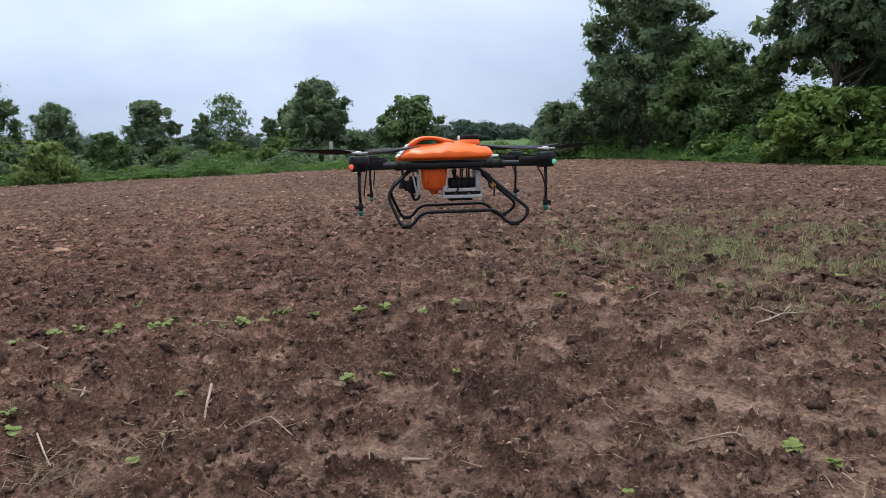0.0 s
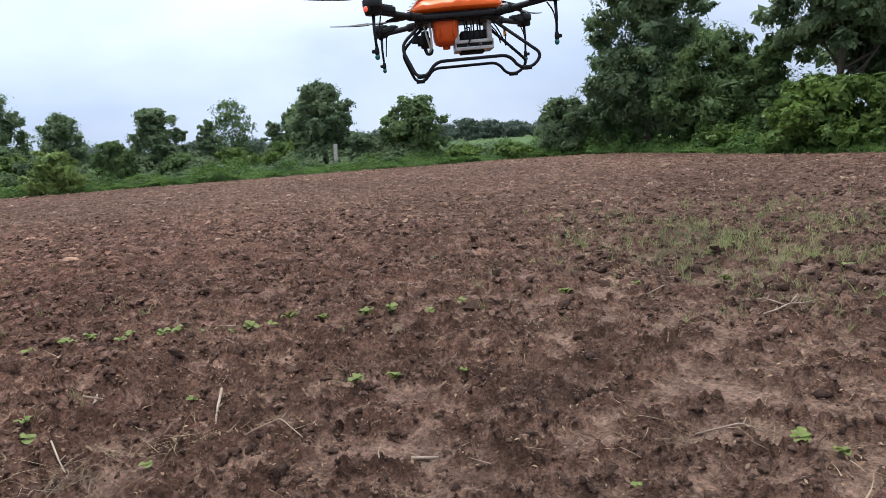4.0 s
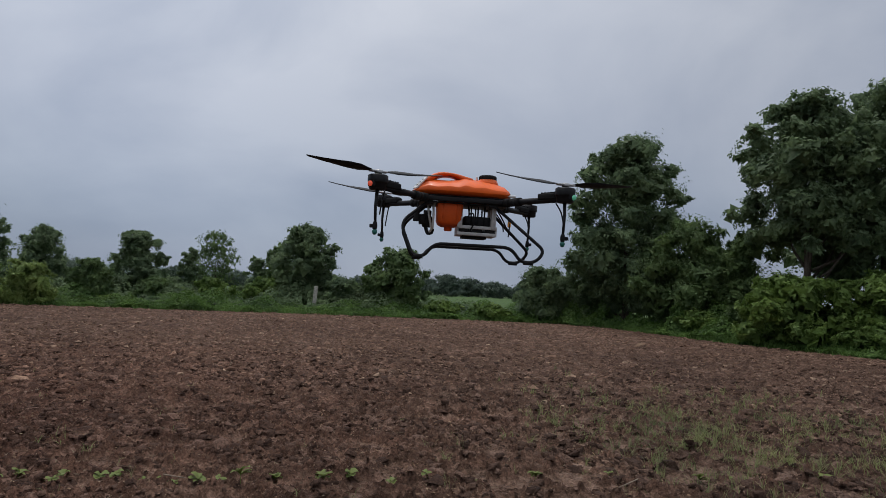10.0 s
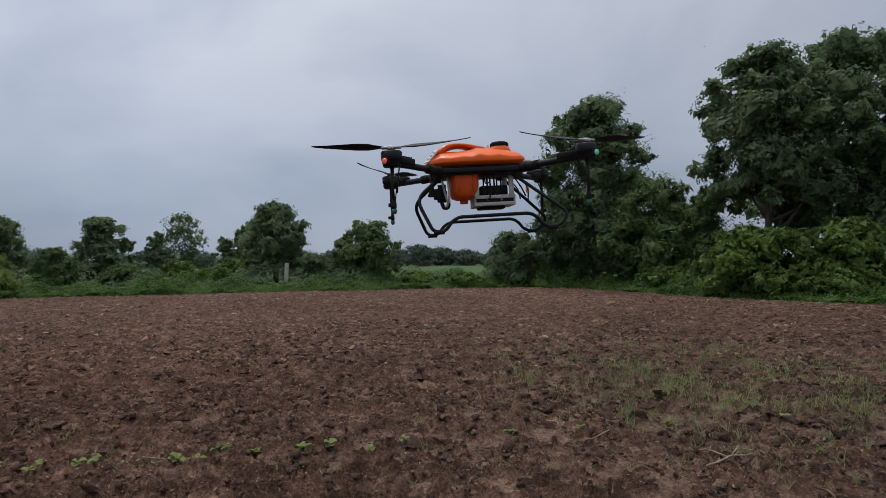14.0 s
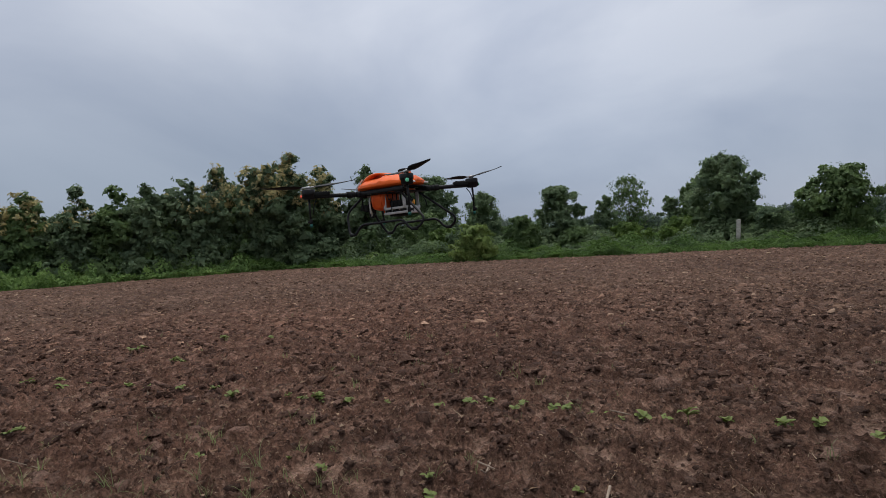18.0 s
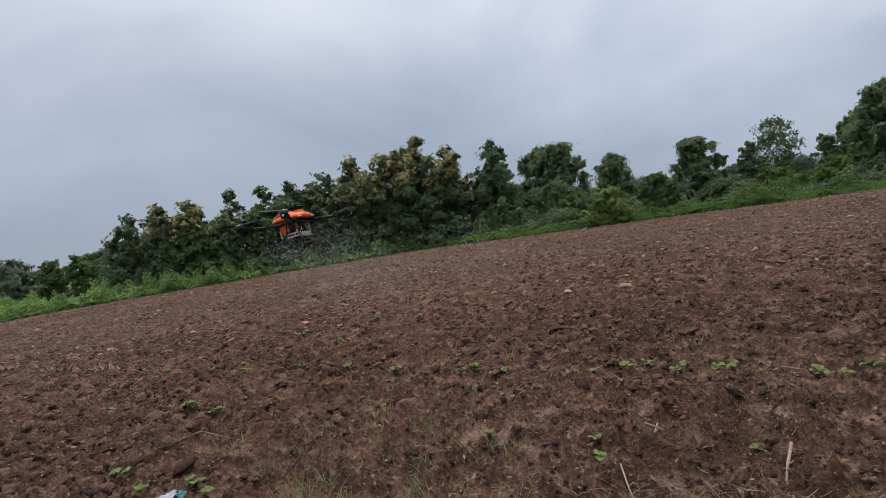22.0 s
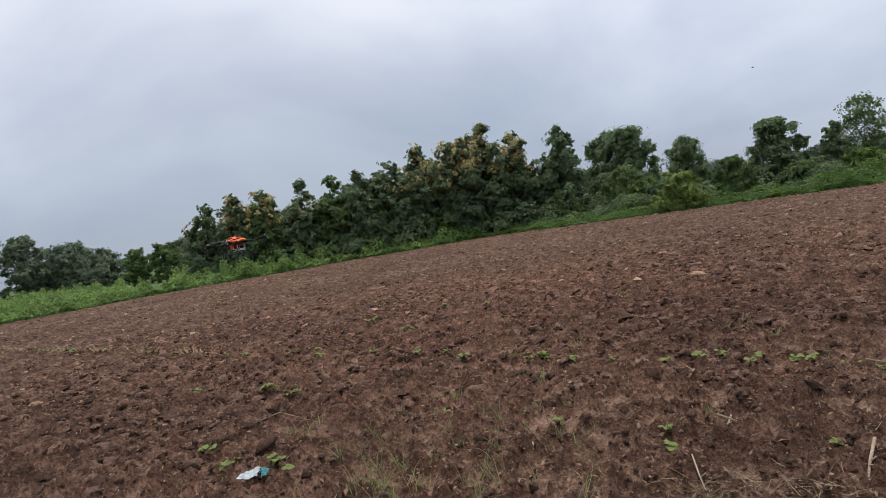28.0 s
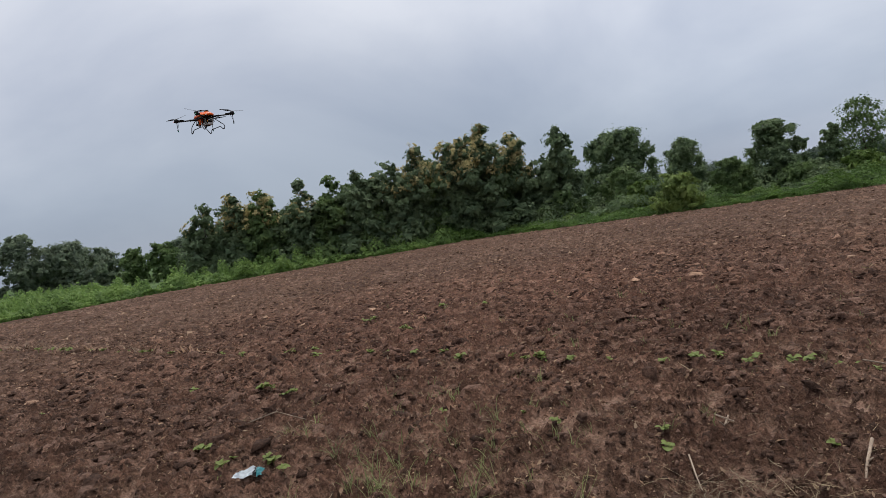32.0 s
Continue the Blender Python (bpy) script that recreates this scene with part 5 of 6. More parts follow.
# ---- sticks, straw and refuse ----
def stick(name, label, pts, r, knots=0, material=None):
    top = empty(name, pose(pts[0][0], pts[0][1], 0))
    tagged(top, label, "stick")
    z = [float(on_soil(p[0], p[1])) + 0.014 + (p[2] if len(p) > 2 else 0) for p in pts]
    base = min(z)
    top.location.z = base
    bm = bmesh.new()
    line = rounded([(p[0] - pts[0][0], p[1] - pts[0][1], q - base) for p, q in zip(pts, z)], 0.03, 3)
    r *= 0.8
    tube(bm, line, [r * (1 - 0.35 * i / len(line)) for i in range(len(line))], 7)
    part("shaft", bm, material or WOOD, top)
    for k in range(knots):
        i = (k + 1) * len(line) // (knots + 1)
        bm = bmesh.new()
        c = line[i]
        tube(bm, [c, c + Vector((0.02 + 0.01 * k, 0.025 * (-1) ** k, 0.022))], [r * 0.8, r * 0.4], 6)
        part("side_twig", bm, material or WOOD, top)
    return top


stick("dry_stalk", "pale bleached stalk lying on bare soil", [(-1.87, 3.42, 0.03), (-1.82, 3.25), (-1.76, 3.11)], 0.011, 2)
stick("dry_stalk", "short pale stick lying on the soil", [(-0.56, 2.73), (-0.43, 2.75)], 0.012)
stick("dry_twig", "pale twig lying across another twig", [(-2.74, 3.45, 0.02), (-2.66, 3.30), (-2.58, 3.16)], 0.008, 1)
stick("dry_twig", "small pale twig crossed by another", [(-2.76, 3.35, 0.02), (-2.62, 3.34, 0.02)], 0.007)
stick("bare_branch", "grey branched twig with bent ends on soil", [(1.70, 4.86), (1.82, 4.94, 0.03), (1.93, 5.00, 0.04), (2.04, 5.02, 0.03), (2.12, 5.10)], 0.011, 4)
stick("bare_branch", "bent grey twig beside the grass", [(1.93, 5.0, 0.02), (1.80, 5.12, 0.04), (1.70, 5.18)], 0.008, 2)
stick("bare_branch", "bent grey twig lying on soil", [(1.95, 5.02, 0.04), (2.02, 5.12, 0.05), (2.14, 5.13, 0.03)], 0.008, 2)
stick("field_stalk", "pale stalk lying far out on the field", [(-6.34, 7.72, 0.02), (-6.18, 7.76), (-6.03, 7.80)], 0.011, 1)
stick("dry_twig", "thin dry twig on clods", [(-1.02, 3.25), (-0.92, 3.1)], 0.004)
stick("dry_twig", "thin pale straw stalk on soil", [(-2.43, 2.69, 0.02), (-2.27, 2.54, 0.02), (-2.14, 2.43)], 0.006, 1)
stick("dry_twig", "curved thin twig on soil", [(-1.45, 2.85), (-1.30, 2.95, 0.02), (-1.15, 2.86), (-1.10, 2.80)], 0.005, 2)
stick("dry_twig", "thin straw-coloured twig on soil", [(0.80, 3.02), (1.00, 2.98, 0.02), (1.12, 2.99)], 0.006, 1)
stick("dry_twig", "thin dry twig lying beside grass", [(-5.95, 1.15), (-5.72, 1.38, 0.02), (-5.4, 1.62)], 0.006, 2)
stick("dry_stalk", "short pale stalk among seedlings", [(-2.55, 4.72, 0.01), (-2.43, 4.83, 0.04)], 0.007)
stick("dry_stalk", "pale stalk lying in tilled soil", [(0.98, 5.62, 0.02), (1.15, 5.72, 0.02)], 0.008)


def pale_flake(x, y, size, turn, label):
    top = empty("pale_flake", pose(x, y, float(on_soil(x, y)) + 0.02, 18, -12, turn))
    tagged(top, label, "dry leaf", "pale dry flakes")
    bm = bmesh.new()
    leaf_blade(bm, (-size / 2, 0, 0), (size / 2, 0, 0.01), size * 0.5, size * 0.14)
    ob = part("blade", bm, CHIP, top)
    md = ob.modifiers.new("thick", "SOLIDIFY")
    md.thickness = 0.002
    return top


pale_flake(2.28, 4.32, 0.15, 130, "pale curled dry leaf on the soil")
pale_flake(4.15, 21.8, 0.42, 10, "large pale flake lying far out on the field")
pale_flake(-0.15, 3.35, 0.05, 30, "small pale flake on dark soil")
pale_flake(0.06, 4.78, 0.07, 70, "small pale husk on clods")
pale_flake(-0.05, 7.2, 0.08, 20, "small pale husk far on the soil")
pale_flake(-5.73, 4.12, 0.07, 50, "small pale stone-like flake")
pale_flake(-5.15, 3.1, 0.07, 10, "small tan dry leaf on soil")
pale_flake(-0.62, 4.95, 0.05, 0, "pale flake of husk on soil")


def make_wrapper():
    x, y = -4.50, 0.84
    top = empty("plastic_wrapper", pose(x, y, float(on_soil(x, y)), 0, 0, 48))
    tagged(top, "crumpled white and teal plastic wrapper on soil", "litter")
    rng = np.random.default_rng(5)

    def sheet(name, x0, x1, depth, n, m, mat, ridge):
        """A film bent over a ridge along x: steep behind, sloping down in front, with small creases."""
        bm = bmesh.new()
        g = []
        for i in range(n + 1):
            u = i / n
            h = ridge[0] + (ridge[1] - ridge[0]) * u
            row = []
            for j in range(m + 1):
                v = j / m
                z = 0.012 + h * (1 - abs(v - 0.7) / 0.7) ** 0.8 if v < 0.7 else 0.012 + h * (1 - (v - 0.7) / 0.3 * 0.8)
                row.append(bm.verts.new((x0 + (x1 - x0) * u + 0.012 * v * math.sin(7 * u) + 0.004 * rng.normal(), depth * (v - 0.5) * (0.55 + 0.45 * math.sin(math.pi * (0.12 + 0.8 * u))) + 0.004 * rng.normal(), z + 0.005 * rng.normal())))
            g.append(row)
        for i in range(n):
            for j in range(m):
                bm.faces.new((g[i][j], g[i + 1][j], g[i + 1][j + 1], g[i][j + 1]))
        ob = part(name, bm, mat, top, smooth=False)
        md = ob.modifiers.new("thick", "SOLIDIFY")
        md.thickness = 0.0012
        return ob

    sheet("white_fold", -0.11, 0.045, 0.10, 9, 6, FILM_WHITE, (0.008, 0.045))
    sheet("teal_fold", 0.058, 0.105, 0.085, 4, 5, FILM_TEAL, (0.045, 0.034))
    sheet("dark_fold", 0.040, 0.066, 0.08, 3, 4, BLACK_MATT, (0.030, 0.026))


make_wrapper()


# ---- the spray drone: local x along the skids (nose towards -x), y across, z up; motors 1.0 m apart ----
ARM = 0.5
drone = empty("spray_drone")
tagged(drone, "orange four-rotor crop-spraying drone with black arms and skids", "drone")


def loft(bm, sections, close=True):
    rings = [[bm.verts.new(p) for p in s] for s in sections]
    n = len(rings[0])
    for a, b in zip(rings, rings[1:]):
        for k in range(n):
            bm.faces.new((a[k], a[(k + 1) % n], b[(k + 1) % n], b[k]))
    if close:
        bm.faces.new(rings[0][::-1])
        bm.faces.new(rings[-1])


def shell_section(x, w, z0, z1, crease):
    """A creased ring of the body shell: flat belly, flanks with a chine, rounded back."""
    mid = z0 + (z1 - z0) * crease
    pts = [(-0.80, z0), (-1.0, z0 + 0.018), (-0.97, mid), (-0.74, mid + (z1 - mid) * 0.45), (-0.42, z1 - 0.008), (-0.15, z1), (0.15, z1), (0.42, z1 - 0.008), (0.74, mid + (z1 - mid) * 0.45), (0.97, mid), (1.0, z0 + 0.018), (0.80, z0)]
    return [(x, w * a, z) for a, z in pts]


def make_shell():
    bm = bmesh.new()
    loft(bm, [shell_section(0.955 * s[0] + 0.022, s[1], s[2], 0.034 + 0.92 * (s[3] - 0.034), s[4]) for s in ((-0.350, 0.05, 0.040, 0.058, 0.473), (-0.335, 0.105, 0.034, 0.082, 0.450), (-0.300, 0.142, 0.034, 0.124, 0.427), (-0.250, 0.160, 0.034, 0.140, 0.473), (-0.200, 0.172, 0.034, 0.140, 0.401),
                                          (-0.130, 0.180, 0.034, 0.139, 0.482), (-0.070, 0.182, 0.034, 0.147, 0.401), (-0.030, 0.182, 0.034, 0.162, 0.473), (0.030, 0.180, 0.034, 0.155, 0.401), (0.090, 0.174, 0.034, 0.147, 0.491), (0.160, 0.166, 0.034, 0.138, 0.409),
                                          (0.225, 0.148, 0.036, 0.120, 0.473), (0.250, 0.120, 0.042, 0.102, 0.473), (0.264, 0.07, 0.05, 0.085, 0.473))])
    shell = part("body_shell", bm, ORANGE, drone)
    shell.modifiers.new("bevel", "BEVEL").width = 0.006
    # carrying handle: an arch over an oval slot, merged into the shell at both ends
    bm = bmesh.new()
    sec = []
    for x, z, w, t in ((-0.290, 0.104, 0.100, 0.020), (-0.255, 0.134, 0.096, 0.022), (-0.222, 0.156, 0.088, 0.021), (-0.195, 0.171, 0.078, 0.015), (-0.165, 0.178, 0.072, 0.0115), (-0.130, 0.179, 0.068, 0.0105), (-0.095, 0.175, 0.068, 0.0115),
                       (-0.065, 0.166, 0.072, 0.015), (-0.030, 0.153, 0.082, 0.018), (0.020, 0.140, 0.088, 0.018)):
        sec.append([(0.955 * x + 0.022, w * a, 0.034 + 0.92 * (z - 0.034) + t * b) for a, b in ((-1, 0), (-0.85, 0.75), (-0.4, 1), (0.4, 1), (0.85, 0.75), (1, 0), (0.85, -0.8), (-0.85, -0.8))])
    loft(bm, sec)
    part("handle", bm, ORANGE, shell, "orange carrying handle over an oval slot")
    # white panels with unreadable marks on both sides of the nose
    for s in (-1, 1):
        bm = bmesh.new()
        q = [(-0.309, s * 0.098, 0.058), (-0.285, s * 0.124, 0.060), (-0.225, s * 0.112, 0.131), (-0.242, s * 0.092, 0.128)]
        vs = [bm.verts.new(p) for p in q] + [bm.verts.new((p[0] - 0.006, p[1] + s * 0.006, p[2] + 0.004)) for p in q]
        for f in ((4, 5, 6, 7), (0, 1, 5, 4), (1, 2, 6, 5), (2, 3, 7, 6), (3, 0, 4, 7)):
            bm.faces.new([vs[i] for i in f])
        dec = part("nose_decal", bm, WHITE, shell, "white nose panel with dark bars", smooth=False)
        for k in range(3):
            bm = bmesh.new()
            t = (k + 1) / 4
            a, b = Vector(q[0]).lerp(Vector(q[3]), t), Vector(q[1]).lerp(Vector(q[2]), t)
            o = Vector((-0.008, s * 0.008, 0.006))
            tube(bm, [a.lerp(b, 0.2) + o, a.lerp(b, 0.8) + o], 0.0022, 5)
            part("marking_bar", bm, GREY, drone)
    for s in (-1, 1):
        bm = bmesh.new()
        box(bm, (0.262, s * 0.10, 0.052), (0.075, 0.03, 0.014), Matrix.Rotation(radians(-8 * s), 3, "Z"), 0.004)
        part("tail_strip", bm, WHITE, drone, "white plastic strip on the tail")
    bm = bmesh.new()
    lathe(bm, [(0.070, 0.118), (0.062, 0.136), (0.056, 0.150), (0.050, 0.154), (0.0, 0.154)], 24, (0.140, 0, 0))
    part("filler_neck", bm, ORANGE, shell, "raised orange collar of the filler")
    bm = bmesh.new()
    lathe(bm, [(0.046, 0.148), (0.050, 0.152), (0.052, 0.168), (0.049, 0.177), (0.038, 0.181), (0.0, 0.181)], 24, (0.140, 0, 0))
    cap = part("filler_cap", bm, BLACK_MATT, drone, "black screw cap of the tank")
    for k in range(18):
        a = 2 * math.pi * k / 18
        bm = bmesh.new()
        box(bm, (0.140 + 0.052 * math.cos(a), 0.052 * math.sin(a), 0.162), (0.005, 0.005, 0.020), Matrix.Rotation(a, 3, "Z"))
        part("cap_rib", bm, BLACK_MATT, cap, smooth=False)
    bm = bmesh.new()
    lathe(bm, [(0.008, 0.12), (0.008, 0.172), (0.006, 0.177), (0, 0.178)], 14, (0.078, 0.05, 0))
    part("antenna_puck", bm, WHITE, drone, "small white positioning antenna")


def make_frame():
    bm = bmesh.new()
    for z, t in ((0.026, 0.006), (-0.014, 0.006)):
        box(bm, (-0.01, 0, z), (0.52, 0.30, t), None, 0.002)
    for x in (-0.24, -0.12, 0.02, 0.12, 0.22):
        for s in (-1, 1):
            tube(bm, [(x, s * 0.13, -0.014), (x, s * 0.13, 0.026)], 0.008, 8)
    part("frame_plate", bm, BLACK, drone)
    for s in (-1, 1):
        bm = bmesh.new()
        box(bm, (-0.01, s * 0.155, 0.006), (0.46, 0.02, 0.030), None, 0.006)
        part("frame_rail", bm, BLACK, drone)
    # sprayer tank that hangs below the shell
    bm = bmesh.new()
    sec = []
    for z, w, l in ((0.0, 0.125, 0.077), (-0.03, 0.125, 0.077), (-0.11, 0.118, 0.073), (-0.135, 0.105, 0.063), (-0.148, 0.07, 0.04)):
        cx, k = -0.085, 0.018
        sec.append([(cx - l, -w + k, z), (cx - l + k, -w, z), (cx + l - k, -w, z), (cx + l, -w + k, z), (cx + l, w - k, z), (cx + l - k, w, z), (cx - l + k, w, z), (cx - l, w - k, z)])
    loft(bm, sec)
    tank = part("tank", bm, ORANGE_TANK, drone, "orange liquid tank with a drain spout")
    tank.modifiers.new("bevel", "BEVEL").width = 0.004
    bm = bmesh.new()
    lathe(bm, [(0.022, -0.172), (0.024, -0.165), (0.024, -0.150), (0.030, -0.146)], 16, (-0.085, 0, 0))
    part("drain_spout", bm, ORANGE_TANK, tank)
    for s in (-1, 1):
        for x in (-0.125, -0.045):
            bm = bmesh.new()
            tube(bm, [(x, s * 0.121, -0.02), (x, s * 0.118, -0.11)], 0.006, 6)
            part("tank_rib", bm, ORANGE_TANK, tank)
    bm = bmesh.new()
    box(bm, (0.085, 0, 0.0), (0.16, 0.22, 0.03), None, 0.008)
    part("tank_back", bm, ORANGE_TANK, drone)


def make_battery():
    bm = bmesh.new()
    box(bm, (0.085, 0, -0.106), (0.16, 0.13, 0.056), None, 0.008)
    battery = part("battery", bm, BLACK_MATT, drone, "black flight battery pack")
    for s in (-1, 1):
        bm = bmesh.new()
        box(bm, (0.085, s * 0.067, -0.106), (0.13, 0.004, 0.04), None, 0.001)
        part("battery_label", bm, BLACK, battery)
    for x in (0.045, 0.085, 0.125):
        bm = bmesh.new()
        tube(bm, rounded([(x, -0.07, -0.02), (x, -0.072, -0.14), (x, 0.072, -0.14), (x, 0.07, -0.02)], 0.01, 3), 0.005, 6)
        part("strap", bm, BLACK_MATT, battery)
    bm = bmesh.new()
    box(bm, (0.082, 0, -0.192), (0.21, 0.17, 0.006), None, 0.002)
    tray = part("battery_tray", bm, TRAY, drone, "pale slotted battery tray")
    for s in (-1, 1):
        for z in (-0.146, -0.186):
            bm = bmesh.new()
            box(bm, (0.082, s * 0.098, z), (0.236, 0.012, 0.020), None, 0.003)
            part("tray_rail", bm, TRAY, tray)
    for x in (-0.03, 0.195):
        bm = bmesh.new()
        box(bm, (x, 0, -0.166), (0.014, 0.18, 0.058), None, 0.003)
        part("tray_end", bm, TRAY, tray)
    # solid black blocks between the rails stand in for the dark of open slots
    for s in (-1, 1):
        for x in (0.005, 0.082, 0.159):
            bm = bmesh.new()
            box(bm, (x, s * 0.094, -0.166), (0.062, 0.006, 0.022), None, 0.002)
            part("tray_slot_block", bm, BLACK_MATT, tray, "solid black block standing for a dark slot")
    for x in (-0.022, 0.178):
        for s in (-1, 1):
            bm = bmesh.new()
            box(bm, (x, s * 0.100, -0.078), (0.028, 0.012, 0.150), None, 0.003)
            part("hanger", bm, TRAY, tray)
    bm = bmesh.new()
    box(bm, (0.07, -0.01, -0.204), (0.15, 0.12, 0.016), None, 0.005)
    part("terrain_radar", bm, BLACK_MATT, drone, "flat black radar box")
    for k, (y, pts) in enumerate(((-0.112, [(0.02, -0.02), (0.03, -0.075), (0.055, -0.06), (0.06, -0.13), (0.04, -0.165)]), (-0.106, [(0.19, -0.03), (0.25, -0.06), (0.275, -0.11), (0.27, -0.19)]), (-0.09, [(0.20, -0.04), (0.235, -0.09), (0.262, -0.15)]),
                                  (0.10, [(0.2, -0.02), (0.26, -0.09), (0.27, -0.15)]))):
        bm = bmesh.new()
        tube(bm, rounded([(x, y, z) for x, z in pts], 0.03, 4), 0.0042, 6)
        part("cable", bm, BLACK_MATT, drone)
    bm = bmesh.new()
    box(bm, (0.272, -0.10, -0.115), (0.018, 0.018, 0.036), None, 0.004)
    part("power_plug", bm, AMBER, drone, "amber power connector")


def make_pump():
    bm = bmesh.new()
    lathe(bm, [(0.026, -0.16), (0.030, -0.155), (0.030, -0.10), (0.024, -0.092), (0.024, -0.06), (0.0, -0.058)], 16, (-0.215, -0.04, 0))
    pump = part("pump", bm, BLACK_MATT, drone, "black spray pump")
    bm = bmesh.new()
    box(bm, (-0.245, -0.06, -0.115), (0.04, 0.05, 0.06), None, 0.006)
    part("pump_motor", bm, BLACK_MATT, pump)
    for pts in ([(-0.215, -0.06, -0.03), (-0.205, -0.075, -0.10), (-0.185, -0.075, -0.175), (-0.205, -0.06, -0.195), (-0.225, -0.04, -0.16)], [(-0.185, -0.09, -0.02), (-0.18, -0.10, -0.09), (-0.182, -0.10, -0.17)]):
        bm = bmesh.new()
        tube(bm, rounded(pts, 0.03, 4), 0.0068, 8)
        part("hose", bm, CLEAR_HOSE, pump)
    bm = bmesh.new()
    tube(bm, rounded([(-0.225, -0.05, -0.15), (-0.21, -0.06, -0.198), (-0.185, -0.06, -0.195), (-0.18, -0.05, -0.17)], 0.02, 4), 0.011, 8)
    part("hose_elbow", bm, BLACK_MATT, pump)
    bm = bmesh.new()
    lathe(bm, [(0.024, -0.13), (0.026, -0.125), (0.008, -0.07), (0.007, -0.02)], 14, (-0.275, -0.08, 0))
    part("camera_cone", bm, BLACK_MATT, drone)


def make_skid(s):
    """One landing skid: a bent tube loop; s is -1 or 1, the side."""
    pts = [(-0.215, s * 0.13, -0.01), (-0.372, s * 0.185, -0.150), (-0.292, s * 0.262, -0.335), (-0.230, s * 0.262, -0.338), (-0.170, s * 0.255, -0.262), (0.265, s * 0.255, -0.258), (0.325, s * 0.262, -0.338),
           (0.410, s * 0.262, -0.334), (0.464, s * 0.245, -0.265), (0.165, s * 0.13, -0.01)]
    bm = bmesh.new()
    tube(bm, rounded(pts, 0.065, 6), 0.0098, 12)
    skid = part("skid", bm, SKID, drone)
    for x in (-0.261, 0.368):
        bm = bmesh.new()
        tube(bm, [(x - 0.028, s * 0.262, -0.339), (x + 0.028, s * 0.262, -0.339)], 0.0132, 12)
        part("skid_sleeve", bm, BLACK_MATT, skid)
    for x in (-0.215, 0.165):
        bm = bmesh.new()
        box(bm, (x, s * 0.132, -0.012), (0.05, 0.035, 0.035), None, 0.006)
        part("skid_bracket", bm, BLACK, skid)


def make_arm(sx, sy, led):
    root, end = Vector((sx * 0.215, sy * 0.125, 0.006)), Vector((sx * ARM, sy * ARM, 0.012))
    d = (end - root).normalized()
    turn = Matrix.Rotation(math.atan2(d.y, d.x), 3, "Z")
    bm = bmesh.new()
    tube(bm, [root - d * 0.03, end - d * 0.02], 0.0175, 14)
    arm = part("arm", bm, BLACK, drone)
    for a, r in ((0.05, 0.026), (0.10, 0.024), (0.13, 0.026)):
        bm = bmesh.new()
        tube(bm, [root + d * (a - 0.02), root + d * (a + 0.02)], r, 14)
        part("fold_joint", bm, BLACK_MATT, arm)
    bm = bmesh.new()
    box(bm, end - d * 0.105 + Vector((0, 0, 0.018)), (0.14, 0.05, 0.036), turn, 0.008)
    part("speed_controller", bm, BLACK_MATT, arm, "finned black motor controller")
    for k in range(5):
        bm = bmesh.new()
        box(bm, end - d * (0.06 + 0.022 * k) + Vector((0, 0, 0.038)), (0.006, 0.042, 0.008), turn)
        part("cooling_fin", bm, BLACK_MATT, arm, smooth=False)
    bm = bmesh.new()
    lathe(bm, [(0.040, -0.022), (0.046, -0.016), (0.046, 0.012), (0.052, 0.014), (0.054, 0.020), (0.054, 0.052), (0.048, 0.058), (0.020, 0.060), (0.018, 0.066), (0, 0.066)], 26, end)
    part("motor", bm, BLACK, arm)
    bm = bmesh.new()
    box(bm, end + d * 0.045 + Vector((0, 0, 0.004)), (0.03, 0.04, 0.034), turn, 0.008)
    part("led_holder", bm, BLACK_MATT, arm)
    bm = bmesh.new()
    bmesh.ops.create_uvsphere(bm, u_segments=16, v_segments=10, radius=0.015, matrix=Matrix.Translation(end + d * 0.058 + Vector((0, 0, 0.004))))
    part("led", bm, led, arm, "glowing position light")
    # nozzle boom below the motor
    low = end + Vector((0, 0, -0.20))
    bm = bmesh.new()
    tube(bm, [end + Vector((0, 0, -0.02)), end + Vector((0.004 * sx, 0, -0.10)), low], [0.010, 0.008, 0.0075], 10)
    boom = part("nozzle_boom", bm, BLACK, drone)
    bm = bmesh.new()
    lathe(bm, [(0.007, -0.232), (0.012, -0.228), (0.013, -0.214), (0.012, -0.20), (0.010, -0.19), (0.0, -0.188)], 14, end)
    box(bm, end + Vector((0.016 * sx, 0, -0.212)), (0.026, 0.018, 0.02), None, 0.005)
    part("nozzle_body", bm, BLACK_MATT, boom)
    bm = bmesh.new()
    lathe(bm, [(0.005, -0.258), (0.010, -0.254), (0.014, -0.244), (0.013, -0.235), (0.008, -0.230)], 14, end)
    part("nozzle_tip", bm, TEAL, boom, "teal spray nozzle tip")
    bm = bmesh.new()
    tube(bm, rounded([end + Vector((0, 0, -0.02)) - d * 0.06, end + Vector((0.01, 0, -0.07)) - d * 0.03, end + Vector((0.012, 0.0, -0.15)) - d * 0.012], 0.03, 4), 0.004, 6)
    part("nozzle_hose", bm, BLACK_MATT, boom)


